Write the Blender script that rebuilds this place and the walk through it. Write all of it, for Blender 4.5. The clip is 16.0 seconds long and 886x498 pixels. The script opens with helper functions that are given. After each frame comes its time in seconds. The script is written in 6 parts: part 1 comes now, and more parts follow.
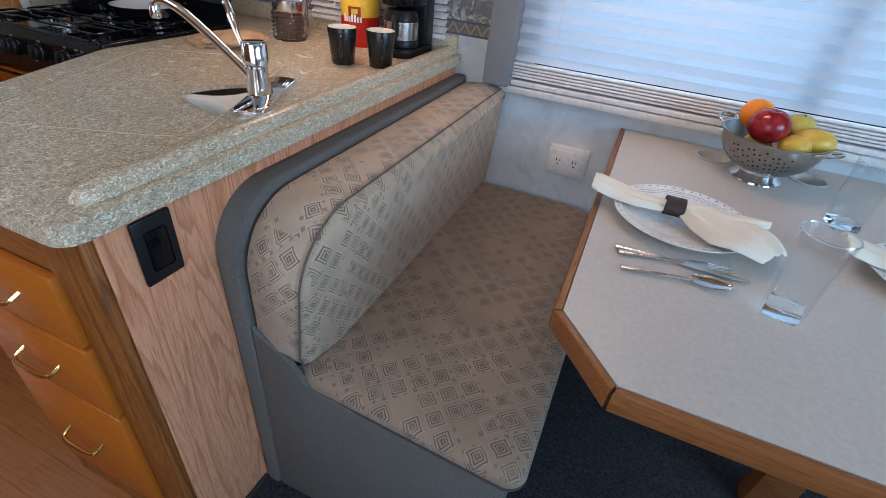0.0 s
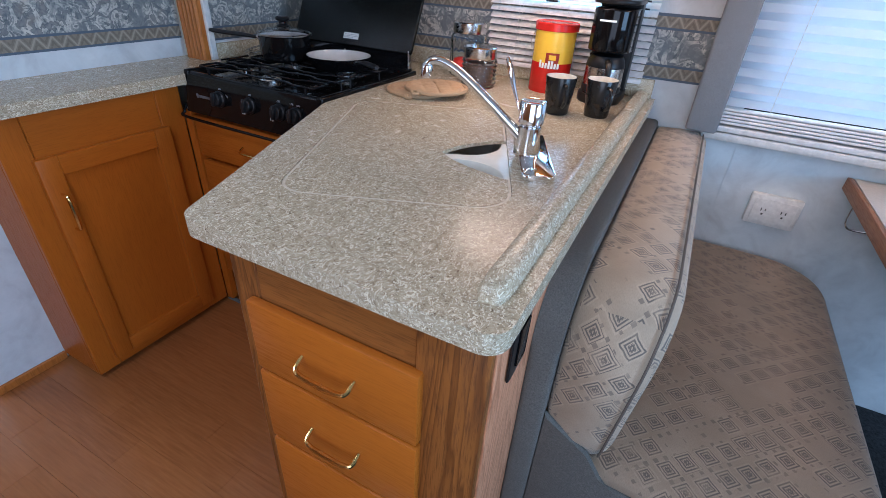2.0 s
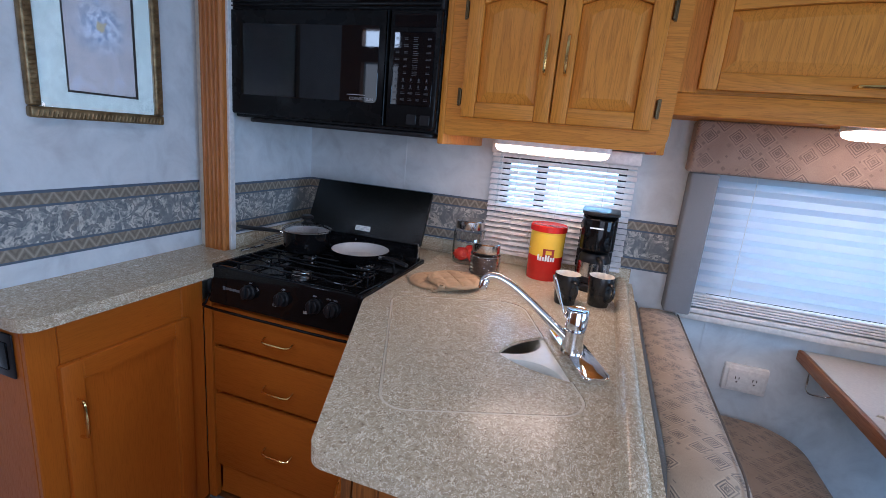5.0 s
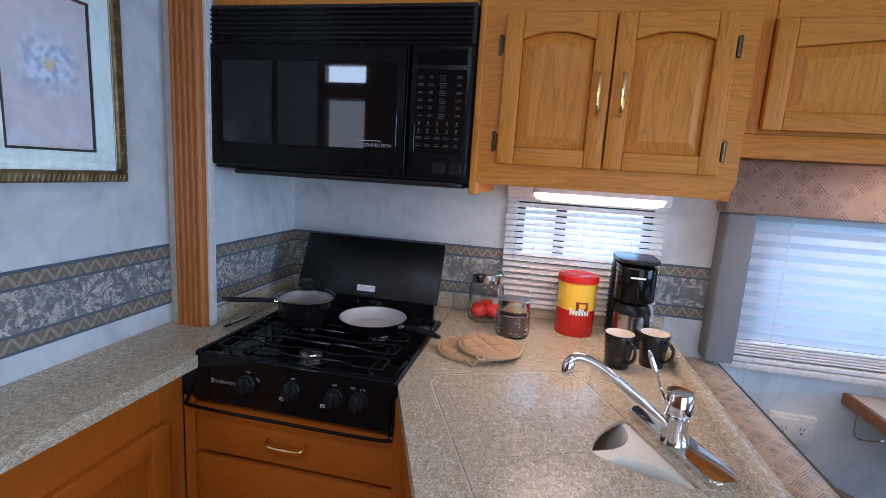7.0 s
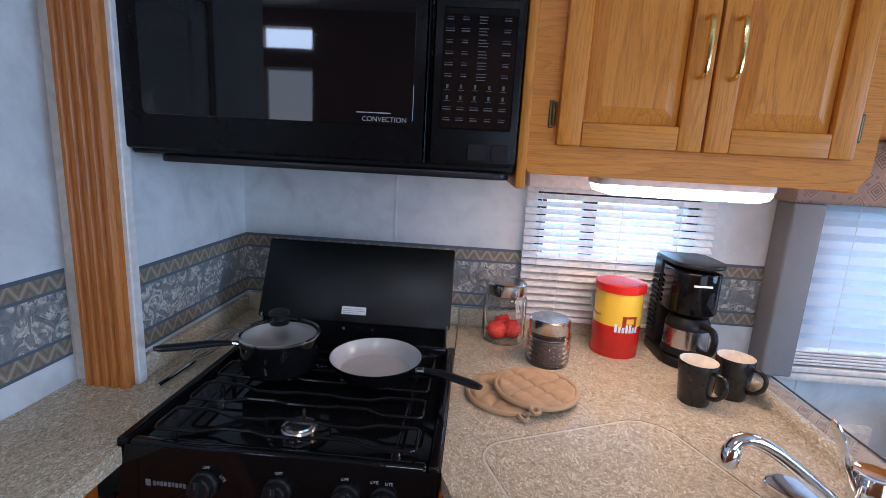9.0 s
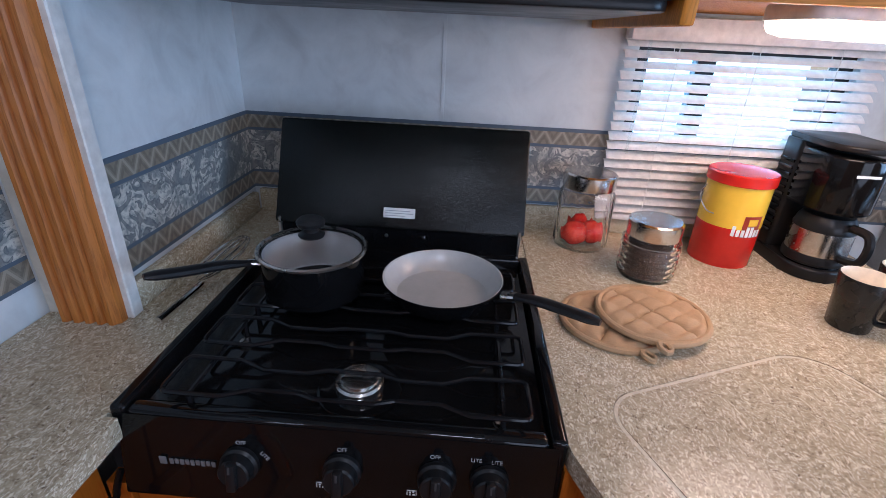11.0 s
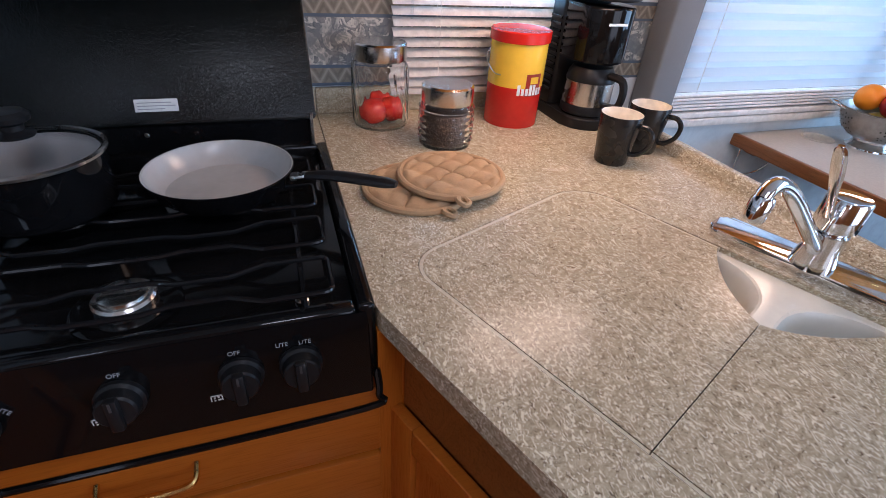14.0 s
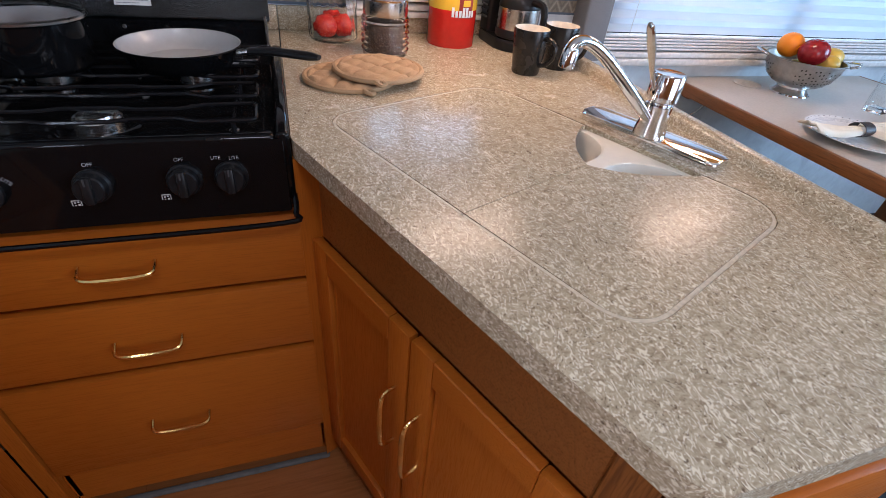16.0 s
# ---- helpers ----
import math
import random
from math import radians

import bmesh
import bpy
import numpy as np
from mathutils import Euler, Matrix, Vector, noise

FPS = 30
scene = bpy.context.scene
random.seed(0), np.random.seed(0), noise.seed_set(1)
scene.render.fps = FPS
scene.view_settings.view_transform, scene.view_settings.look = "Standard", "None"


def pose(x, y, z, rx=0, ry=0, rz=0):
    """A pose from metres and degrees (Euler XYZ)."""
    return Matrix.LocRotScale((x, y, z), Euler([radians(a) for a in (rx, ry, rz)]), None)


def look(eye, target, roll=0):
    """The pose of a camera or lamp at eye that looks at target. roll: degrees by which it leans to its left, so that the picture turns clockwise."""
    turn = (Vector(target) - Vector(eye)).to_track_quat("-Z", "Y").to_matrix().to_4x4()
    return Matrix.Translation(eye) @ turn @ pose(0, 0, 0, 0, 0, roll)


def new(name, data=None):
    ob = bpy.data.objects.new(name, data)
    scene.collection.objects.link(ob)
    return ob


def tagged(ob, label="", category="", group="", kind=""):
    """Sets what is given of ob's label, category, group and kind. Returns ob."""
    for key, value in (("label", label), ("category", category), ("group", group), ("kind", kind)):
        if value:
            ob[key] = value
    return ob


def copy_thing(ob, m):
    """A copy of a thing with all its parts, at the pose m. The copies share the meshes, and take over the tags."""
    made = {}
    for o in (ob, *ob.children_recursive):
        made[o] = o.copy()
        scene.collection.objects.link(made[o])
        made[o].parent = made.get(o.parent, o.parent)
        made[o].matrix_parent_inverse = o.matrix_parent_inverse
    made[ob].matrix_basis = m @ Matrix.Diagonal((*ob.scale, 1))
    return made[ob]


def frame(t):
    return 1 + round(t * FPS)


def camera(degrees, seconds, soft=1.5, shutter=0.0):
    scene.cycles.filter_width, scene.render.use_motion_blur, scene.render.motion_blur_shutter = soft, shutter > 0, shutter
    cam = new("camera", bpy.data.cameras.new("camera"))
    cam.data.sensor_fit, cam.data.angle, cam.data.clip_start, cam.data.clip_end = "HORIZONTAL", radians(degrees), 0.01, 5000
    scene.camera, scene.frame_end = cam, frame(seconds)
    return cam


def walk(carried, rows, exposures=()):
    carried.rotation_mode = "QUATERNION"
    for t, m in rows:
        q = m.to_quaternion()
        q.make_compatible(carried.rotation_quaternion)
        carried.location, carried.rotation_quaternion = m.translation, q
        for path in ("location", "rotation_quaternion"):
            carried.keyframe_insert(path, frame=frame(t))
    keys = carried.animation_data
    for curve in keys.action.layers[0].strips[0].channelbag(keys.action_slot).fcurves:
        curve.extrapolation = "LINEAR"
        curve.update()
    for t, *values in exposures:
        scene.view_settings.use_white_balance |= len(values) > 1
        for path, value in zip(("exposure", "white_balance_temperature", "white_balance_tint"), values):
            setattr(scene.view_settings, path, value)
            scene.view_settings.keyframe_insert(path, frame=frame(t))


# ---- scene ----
# camera and walk
cam = camera(87.3, 16.0, soft=0.75)
METRES, EYE, TILT, LEAN, TURN = 2.5, 1.22, 0.0, 0.0, 20.6
ROWS = [
    (0.0, 0.0, 0.0, 0.0, 3.32, -34.36, -4.87),
    (0.5, -0.0508, -0.0074, -0.0025, 5.9, -34.09, -3.96),
    (1.0, -0.0995, -0.0058, -0.0052, 7.75, -33.67, -3.54),
    (1.5, -0.1545, 0.0099, -0.0071, 8.73, -33.11, -3.07),
    (2.0, -0.1984, 0.0296, -0.0003, 7.45, -31.72, -3.11),
    (2.5, -0.232, 0.033, 0.0091, 6.27, -28.27, -3.68),
    (3.0, -0.2564, 0.0282, 0.0209, 4.49, -24.84, -4.13),
    (3.5, -0.2657, 0.0217, 0.0305, 2.48, -21.91, -4.69),
    (4.0, -0.2778, 0.0167, 0.037, 0.97, -18.7, -5.27),
    (4.5, -0.2937, 0.0119, 0.0452, -0.16, -15.77, -5.44),
    (5.0, -0.3146, 0.004, 0.0538, -1.04, -13.51, -5.14),
    (7.5, -0.4495, 0.1384, 0.0698, -12.07, -9.49, -3.83),
    (8.0, -0.4725, 0.1705, 0.0702, -14.75, -9.92, -3.34),
    (8.5, -0.4707, 0.212, 0.0714, -16.4, -10.41, -2.97),
    (9.0, -0.4641, 0.2561, 0.0672, -16.42, -11.35, -3.07),
    (9.5, -0.4673, 0.2891, 0.0606, -15.14, -14.17, -2.9),
    (12.0, -0.489, 0.4071, 0.0264, -24.24, -29.7, -2.99),
    (12.5, -0.483, 0.4078, 0.0232, -29.95, -31.02, -3.21),
    (13.0, -0.4771, 0.4003, 0.0201, -34.05, -32.12, -2.93),
    (13.5, -0.4681, 0.387, 0.015, -36.79, -33.07, -3.11),
    (14.0, -0.4623, 0.3695, 0.0101, -38.6, -34.42, -3.38),
    (14.5, -0.4561, 0.3396, 0.006, -39.39, -35.31, -3.74),
    (15.0, -0.458, 0.3015, -0.0025, -38.54, -35.92, -4.29),
    (15.5, -0.4647, 0.2704, -0.0085, -37.63, -36.31, -4.7),
    (16.0, -0.475, 0.2516, -0.0124, -37.5, -36.87, -4.95),
]
POSES = [(t, pose(0, 0, EYE, TILT, LEAN, TURN) @ pose(METRES * x, METRES * y, METRES * z, 90 + pitch, roll, yaw)) for t, x, y, z, yaw, pitch, roll in ROWS]
POSES += [(5.2, look((-0.761, -0.279, 1.3625), (-1.367, 1.578, 0.9365), 5.0)), (7.3, look((-1.120, -0.095, 1.392), (-1.446, 1.852, 1.067), 3.75)), (9.7, look((-1.370, 0.294, 1.366), (-1.533, 2.210, 0.820), 2.85))]
walk(cam, sorted(POSES, key=lambda row: row[0]),
     [(0.0, -0.42, 6000, 13), (1.5, -0.13, 5650, 14), (2.5, -0.16, 5450, 13), (3.5, -0.40, 5350, 13), (5.0, -0.36, 5500, 17), (9.0, -0.13, 5650, 17), (12.0, -0.03, 5600, 17), (14.0, -0.16, 5850, 18), (16.0, -0.02, 6100, 18)])

# daylight
world = bpy.data.worlds.new("sky")
scene.world = world
world.use_nodes = True
sky = world.node_tree.nodes.new("ShaderNodeTexSky")
sky.sky_type, sky.sun_disc = "NISHITA", False
sky.sun_elevation, sky.sun_rotation = radians(50), radians(20)
world.node_tree.links.new(sky.outputs[0], world.node_tree.nodes["Background"].inputs[0])
world.node_tree.nodes["Background"].inputs[1].default_value = 0.12


def lamp(name, kind, m, power, color=(1, 1, 1), size=(1, 1), angle=0.0):
    data = bpy.data.lights.new(name, kind)
    data.energy, data.color = power, color
    if kind == "AREA":
        data.shape, data.size, data.size_y = "RECTANGLE", size[0], size[1]
    if kind == "SUN":
        data.angle = angle
    ob = new(name, data)
    ob.matrix_world = m
    return ob


lamp("sun", "SUN", look((2, 6, 7), (0, 0, 0)), 0.6, (1.0, 0.95, 0.88), angle=radians(10))
# skylight in the window openings: dinette window, kitchen window, windscreen side
lamp("dinette_window_light", "AREA", look((0.42, 1.70, 1.08), (0.42, 0.0, 0.95)), 4.8, (0.36, 0.74, 1.0), (1.5, 0.44))
lamp("kitchen_window_light", "AREA", look((-0.9, 1.70, 1.12), (-0.9, 0.0, 1.0)), 4.0, (0.32, 0.70, 1.0), (0.44, 0.34))
lamp("front_window_light", "AREA", look((1.98, -0.1, 1.36), (-1.0, 0.2, 1.0)), 52, (0.46, 0.73, 1.0), (1.55, 0.95))
# unseen opening opposite, added to brighten the floor, drawers and left cabinet
lamp("added_side_fill_light", "AREA", look((-0.2, -1.03, 1.16), (-1.4, 0.8, 0.55)), 14, (0.84, 0.90, 1.0), (1.25, 1.1))
lamp("roof_vent_light", "AREA", look((-1.18, -0.40, 2.245), (-1.18, -0.399, 0.0)), 10, (0.90, 0.94, 1.0), (0.34, 0.34))
lamp("hall_window_light", "AREA", look((-2.50, -1.06, 1.68), (-2.50, 1.0, 1.68)), 1.2, (0.9, 0.95, 1.0), (0.29, 0.35))
lamp("hall_transom_light", "AREA", look((-2.50, -1.06, 2.035), (-2.50, 1.0, 2.035)), 3.6, (0.7, 0.85, 1.0), (0.31, 0.12))
# added fill from the unseen hall end, to brighten the sink doors
lamp("added_hall_end_fill", "AREA", look((-3.835, -0.47, 1.35), (-1.0, 0.4, 0.7)), 20, (0.95, 0.97, 1.0), (0.7, 0.7))


# ---- materials ----
class Mat:
    """A node material with a few short ways to wire it."""

    def __init__(self, name, color=(0.5, 0.5, 0.5), rough=0.5, metal=0.0):
        self.m = bpy.data.materials.new(name)
        self.m.use_nodes = True
        self.t = self.m.node_tree
        self.b = self.t.nodes["Principled BSDF"]
        self.b.inputs["Base Color"].default_value = (*color, 1)
        self.b.inputs["Roughness"].default_value = rough
        self.b.inputs["Metallic"].default_value = metal

    def link(self, a, b):
        if isinstance(a, bpy.types.NodeSocket):
            self.t.links.new(a, b)
        elif b.type == "RGBA" and len(a) == 3:
            b.default_value = (*a, 1)
        else:
            b.default_value = a

    def pos(self):
        return self.t.nodes.new("ShaderNodeNewGeometry").outputs["Position"]

    def uv(self):
        return self.t.nodes.new("ShaderNodeTexCoord").outputs["UV"]

    def rnd(self):
        return self.t.nodes.new("ShaderNodeObjectInfo").outputs["Random"]

    def mapped(self, vec, scale=(1, 1, 1), rot=(0, 0, 0), loc=(0, 0, 0)):
        n = self.t.nodes.new("ShaderNodeMapping")
        self.link(vec, n.inputs["Vector"])
        self.link(scale, n.inputs["Scale"]), self.link(rot, n.inputs["Rotation"]), self.link(loc, n.inputs["Location"])
        return n.outputs[0]

    def noise(self, vec, scale, detail=4.0, rough=0.55, distort=0.0):
        n = self.t.nodes.new("ShaderNodeTexNoise")
        self.link(vec, n.inputs["Vector"])
        n.inputs["Scale"].default_value, n.inputs["Detail"].default_value = scale, detail
        n.inputs["Roughness"].default_value, n.inputs["Distortion"].default_value = rough, distort
        return n.outputs[0]

    def cells(self, vec, scale, out="Color", feature="F1"):
        n = self.t.nodes.new("ShaderNodeTexVoronoi")
        n.feature = feature
        self.link(vec, n.inputs["Vector"])
        n.inputs["Scale"].default_value = scale
        return n.outputs[out]

    def wave(self, vec, scale, distort, detail=2.0, axis="X"):
        n = self.t.nodes.new("ShaderNodeTexWave")
        n.bands_direction = axis
        self.link(vec, n.inputs["Vector"])
        n.inputs["Scale"].default_value, n.inputs["Distortion"].default_value, n.inputs["Detail"].default_value = scale, distort, detail
        return n.outputs["Fac"]

    def white(self, vec):
        n = self.t.nodes.new("ShaderNodeTexWhiteNoise")
        self.link(vec, n.inputs["Vector"])
        return n.outputs["Value"]

    def ramp(self, fac, stops, hard=False):
        n = self.t.nodes.new("ShaderNodeValToRGB")
        n.color_ramp.interpolation = "CONSTANT" if hard else "LINEAR"
        while len(n.color_ramp.elements) < len(stops):
            n.color_ramp.elements.new(0.5)
        for e, (p, c) in zip(n.color_ramp.elements, stops):
            e.position, e.color = p, (*c, 1) if not isinstance(c, (int, float)) else (c, c, c, 1)
        self.link(fac, n.inputs[0])
        return n.outputs[0]

    def math(self, op, a, b=0.0):
        n = self.t.nodes.new("ShaderNodeMath")
        n.operation = op
        self.link(a, n.inputs[0]), self.link(b, n.inputs[1])
        return n.outputs[0]

    def xyz(self, vec):
        n = self.t.nodes.new("ShaderNodeSeparateXYZ")
        self.link(vec, n.inputs[0])
        return n.outputs[0], n.outputs[1], n.outputs[2]

    def vec(self, x, y, z):
        n = self.t.nodes.new("ShaderNodeCombineXYZ")
        self.link(x, n.inputs[0]), self.link(y, n.inputs[1]), self.link(z, n.inputs[2])
        return n.outputs[0]

    def mix(self, fac, a, b, mode="MIX"):
        n = self.t.nodes.new("ShaderNodeMix")
        n.data_type, n.blend_type = "RGBA", mode
        self.link(fac, n.inputs[0]), self.link(a, n.inputs[6]), self.link(b, n.inputs[7])
        return n.outputs[2]

    def color(self, c):
        self.link(c, self.b.inputs["Base Color"])
        return self

    def rough(self, r):
        self.link(r, self.b.inputs["Roughness"])
        return self

    def bump(self, h, strength=0.3, dist=0.002):
        n = self.t.nodes.new("ShaderNodeBump")
        n.inputs["Strength"].default_value, n.inputs["Distance"].default_value = strength, dist
        self.link(h, n.inputs["Height"])
        self.link(n.outputs[0], self.b.inputs["Normal"])
        return self


def plain(name, color, rough=0.5, metal=0.0, grain=60.0, vary=0.12, bump=0.05):
    m = Mat(name, color, rough, metal)
    f = m.noise(m.pos(), grain, 5)
    lo, hi = tuple(c * (1 - vary) for c in color), tuple(min(1, c * (1 + vary)) for c in color)
    m.color(m.ramp(f, [(0.3, lo), (0.7, hi)]))
    m.rough(m.ramp(m.noise(m.pos(), 14.0, 3), [(0.3, max(0.02, rough * 0.85)), (0.7, min(1, rough * 1.15))]))
    if bump:
        m.bump(f, bump, 0.001)
    return m.m


def wood(name, light, dark, axis, rough=0.38, figure=1.0, tone=0.35):
    """Oak: long pores and wavy figure along an axis of the world."""
    m = Mat(name, light, rough)
    p = m.pos()
    stretch = {"x": (0.06, 1, 1), "y": (1, 0.06, 1), "z": (1, 1, 0.06)}[axis]
    far = {"x": (0.075, 1, 1), "y": (1, 0.075, 1), "z": (1, 1, 0.075)}[axis]
    shift = m.rnd()
    q = m.mapped(p, loc=(0, 0, 0))
    pores = m.noise(m.mapped(q, stretch), 420.0, 3, 0.6)
    warp = m.noise(m.mapped(q, far), 15.0, 2, 0.45, 0.6)
    rings = m.math("FRACT", m.math("ADD", m.math("MULTIPLY", warp, 13.0), m.math("MULTIPLY", shift, 3.0)))
    rings = m.ramp(rings, [(0.0, 0.0), (0.55, 0.25), (0.9, 1.0), (1.0, 0.15)])
    base = m.mix(m.math("MULTIPLY", rings, tone * figure), light, dark)
    base = m.mix(m.ramp(pores, [(0.5, 0.0), (0.68, 0.5 * figure)]), base, tuple(c * 0.55 for c in dark))
    big = m.noise(p, 2.2, 2)
    base = m.mix(m.ramp(big, [(0.35, 0.0), (0.7, 0.22)]), base, tuple(c * 0.72 for c in light))
    m.color(base)
    m.rough(m.ramp(pores, [(0.4, rough), (0.7, min(1, rough + 0.2))]))
    m.bump(pores, 0.10 * figure, 0.0006)
    return m.m


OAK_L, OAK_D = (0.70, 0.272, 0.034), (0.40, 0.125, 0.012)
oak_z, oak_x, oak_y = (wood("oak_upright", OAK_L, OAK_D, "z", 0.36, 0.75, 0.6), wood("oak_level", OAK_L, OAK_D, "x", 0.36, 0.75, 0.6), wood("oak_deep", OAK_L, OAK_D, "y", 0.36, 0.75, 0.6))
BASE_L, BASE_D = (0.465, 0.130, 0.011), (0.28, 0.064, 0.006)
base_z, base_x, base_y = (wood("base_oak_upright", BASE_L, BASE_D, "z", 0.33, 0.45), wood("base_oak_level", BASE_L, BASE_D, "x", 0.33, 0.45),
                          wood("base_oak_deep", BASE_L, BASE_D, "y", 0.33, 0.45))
for base_oak in (oak_z, oak_x, oak_y, base_z, base_x, base_y):
    base_oak.node_tree.nodes["Principled BSDF"].inputs["IOR"].default_value = 1.36
stile_z = wood("dark_oak_upright", (0.30, 0.105, 0.020), (0.12, 0.036, 0.006), "z", 0.4, 1.2, 0.75)
stile_x = wood("dark_oak_level", (0.30, 0.105, 0.020), (0.15, 0.048, 0.008), "x", 0.4)
veneer = wood("pink_oak_veneer", (0.74, 0.345, 0.185), (0.45, 0.165, 0.07), "z", 0.45, 1.1, 0.75)
trim_z = wood("orange_oak_trim", (0.50, 0.17, 0.026), (0.27, 0.075, 0.010), "z", 0.4)
edge_x = wood("table_edge_oak", (0.31, 0.115, 0.032), (0.14, 0.046, 0.011), "x", 0.35)
edge_y = wood("table_edge_oak_deep", (0.31, 0.115, 0.032), (0.14, 0.046, 0.011), "y", 0.35)


def laminate():
    """Grey-beige laminate full of pale chips, with warm mid-tone grains and small dark brown ones."""
    m = Mat("speckled_laminate", rough=0.3)
    p = m.pos()
    bend = m.mix(0.006, p, m.noise(p, 90.0, 2), "ADD")
    q = m.mapped(bend, (1, 0.5, 1), (0, 0, 0.6))
    w = m.noise(q, 200.0, 3, 0.5, 2.2)
    d = m.noise(m.mapped(bend, (1, 0.7, 1), (0, 0, 1.1), (3, 1, 0)), 300.0, 2, 0.5, 1.6)
    g = m.noise(m.mapped(p, (0.7, 1, 1), (0, 0, -0.4), (7, 4, 0)), 190.0, 4, 0.65, 0.8)
    c = m.ramp(g, [(0.34, (0.30, 0.235, 0.155)), (0.45, (0.42, 0.345, 0.232)), (0.55, (0.50, 0.425, 0.292)), (0.68, (0.58, 0.51, 0.37))])
    c = m.mix(m.ramp(w, [(0.55, 0.0), (0.585, 1.0)]), c, (0.79, 0.735, 0.58))
    c = m.mix(m.ramp(d, [(0.33, 0.9), (0.365, 0.0)]), c, (0.115, 0.075, 0.045))
    c = m.mix(m.ramp(m.noise(p, 5.0, 3), [(0.4, 0.0), (0.7, 0.14)]), c, (0.38, 0.31, 0.22))
    m.color(c).rough(m.ramp(m.noise(p, 30.0, 3), [(0.3, 0.20), (0.7, 0.28)]))
    m.b.inputs["IOR"].default_value = 1.35
    m.bump(m.noise(p, 240.0, 2), 0.09, 0.0008)
    return m.m


counter_mat = laminate()


def wallpaper():
    m = Mat("mottled_wallpaper", rough=0.6)
    p = m.pos()
    f = m.noise(p, 9.0, 6, 0.6, 0.6)
    g = m.noise(p, 45.0, 4)
    c = m.ramp(f, [(0.32, (0.53, 0.565, 0.585)), (0.5, (0.635, 0.68, 0.70)), (0.7, (0.71, 0.755, 0.775))])
    c = m.mix(m.ramp(g, [(0.5, 0.0), (0.75, 0.25)]), c, (0.53, 0.56, 0.575))
    m.color(c).bump(g, 0.08, 0.001)
    return m.m


wall_mat = wallpaper()


def border():
    """A wallpaper border: blue lines, tan bands with triangles, and a band of pale scrolls."""
    m = Mat("leaf_border_paper", rough=0.55)
    p = m.pos()
    x, y, z = m.xyz(p)
    h = m.math("DIVIDE", m.math("SUBTRACT", z, 0.945), 0.183)
    u = m.math("ADD", x, y)
    blue, tan = (0.085, 0.12, 0.165), (0.235, 0.20, 0.15)
    tri = m.math("ABSOLUTE", m.math("SUBTRACT", m.math("FRACT", m.math("MULTIPLY", u, 25.0)), 0.5))
    saw = m.math("MULTIPLY", m.math("FRACT", m.math("DIVIDE", m.math("SUBTRACT", h, 0.035), 0.76)), 4.47)
    off = m.math("ABSOLUTE", m.math("SUBTRACT", m.math("MULTIPLY", tri, 2.0), saw))
    line = m.math("LESS_THAN", off, 0.13)
    seed = m.math("MULTIPLY", m.math("GREATER_THAN", off, 0.30), m.math("LESS_THAN", off, 0.62))
    bands = m.mix(line, tan, (0.345, 0.31, 0.245))
    bands = m.mix(m.math("MULTIPLY", seed, 0.55), bands, (0.115, 0.105, 0.085))
    bands = m.mix(m.ramp(m.noise(p, 120.0, 3), [(0.45, 0.0), (0.7, 0.35)]), bands, (0.33, 0.29, 0.22))
    n1 = m.noise(p, 24.0, 3, 0.5, 2.2)
    n2 = m.noise(m.mapped(p, loc=(4, 2, 7)), 13.0, 3, 0.55, 0.8)
    n3 = m.noise(m.mapped(p, loc=(1, 5, 3)), 55.0, 3, 0.6, 1.4)
    field = m.ramp(n3, [(0.35, (0.135, 0.155, 0.17)), (0.6, (0.245, 0.255, 0.25))])
    vein = m.ramp(n3, [(0.40, (0.27, 0.29, 0.28)), (0.5, (0.47, 0.465, 0.43)), (0.62, (0.60, 0.585, 0.53))])
    leaf = m.mix(m.ramp(n1, [(0.475, 0.0), (0.50, 1.0), (0.60, 1.0), (0.64, 0.25)]), field, vein)
    leaf = m.mix(m.ramp(n1, [(0.445, 0.0), (0.465, 0.85), (0.48, 0.0)]), leaf, (0.075, 0.09, 0.10))
    leaf = m.mix(m.ramp(n2, [(0.38, 0.85), (0.47, 0.0)]), leaf, (0.17, 0.195, 0.205))
    leaf = m.mix(m.ramp(n2, [(0.58, 0.0), (0.70, 0.35)]), leaf, (0.30, 0.25, 0.20))
    c = m.mix(m.math("GREATER_THAN", m.math("ABSOLUTE", m.math("SUBTRACT", h, 0.5)), 0.26), leaf, bands)
    r = m.ramp(h, [(0.0, 1), (0.035, 0), (0.205, 1), (0.24, 0), (0.76, 1), (0.795, 0), (0.955, 1)], True)
    m.color(m.mix(r, c, blue))
    return m.m


border_mat = border()


def planks():
    m = Mat("plank_vinyl", rough=0.24)
    p = m.pos()
    r = m.rnd()
    g = m.noise(m.mapped(p, (0.07, 1, 1)), 140.0, 4, 0.6)
    c = m.ramp(g, [(0.3, (0.25, 0.090, 0.027)), (0.7, (0.35, 0.132, 0.040))])
    c = m.mix(m.math("MULTIPLY", r, 0.3), c, (0.40, 0.155, 0.046))
    m.color(c).bump(g, 0.1, 0.0008)
    return m.m


plank_mat = planks()


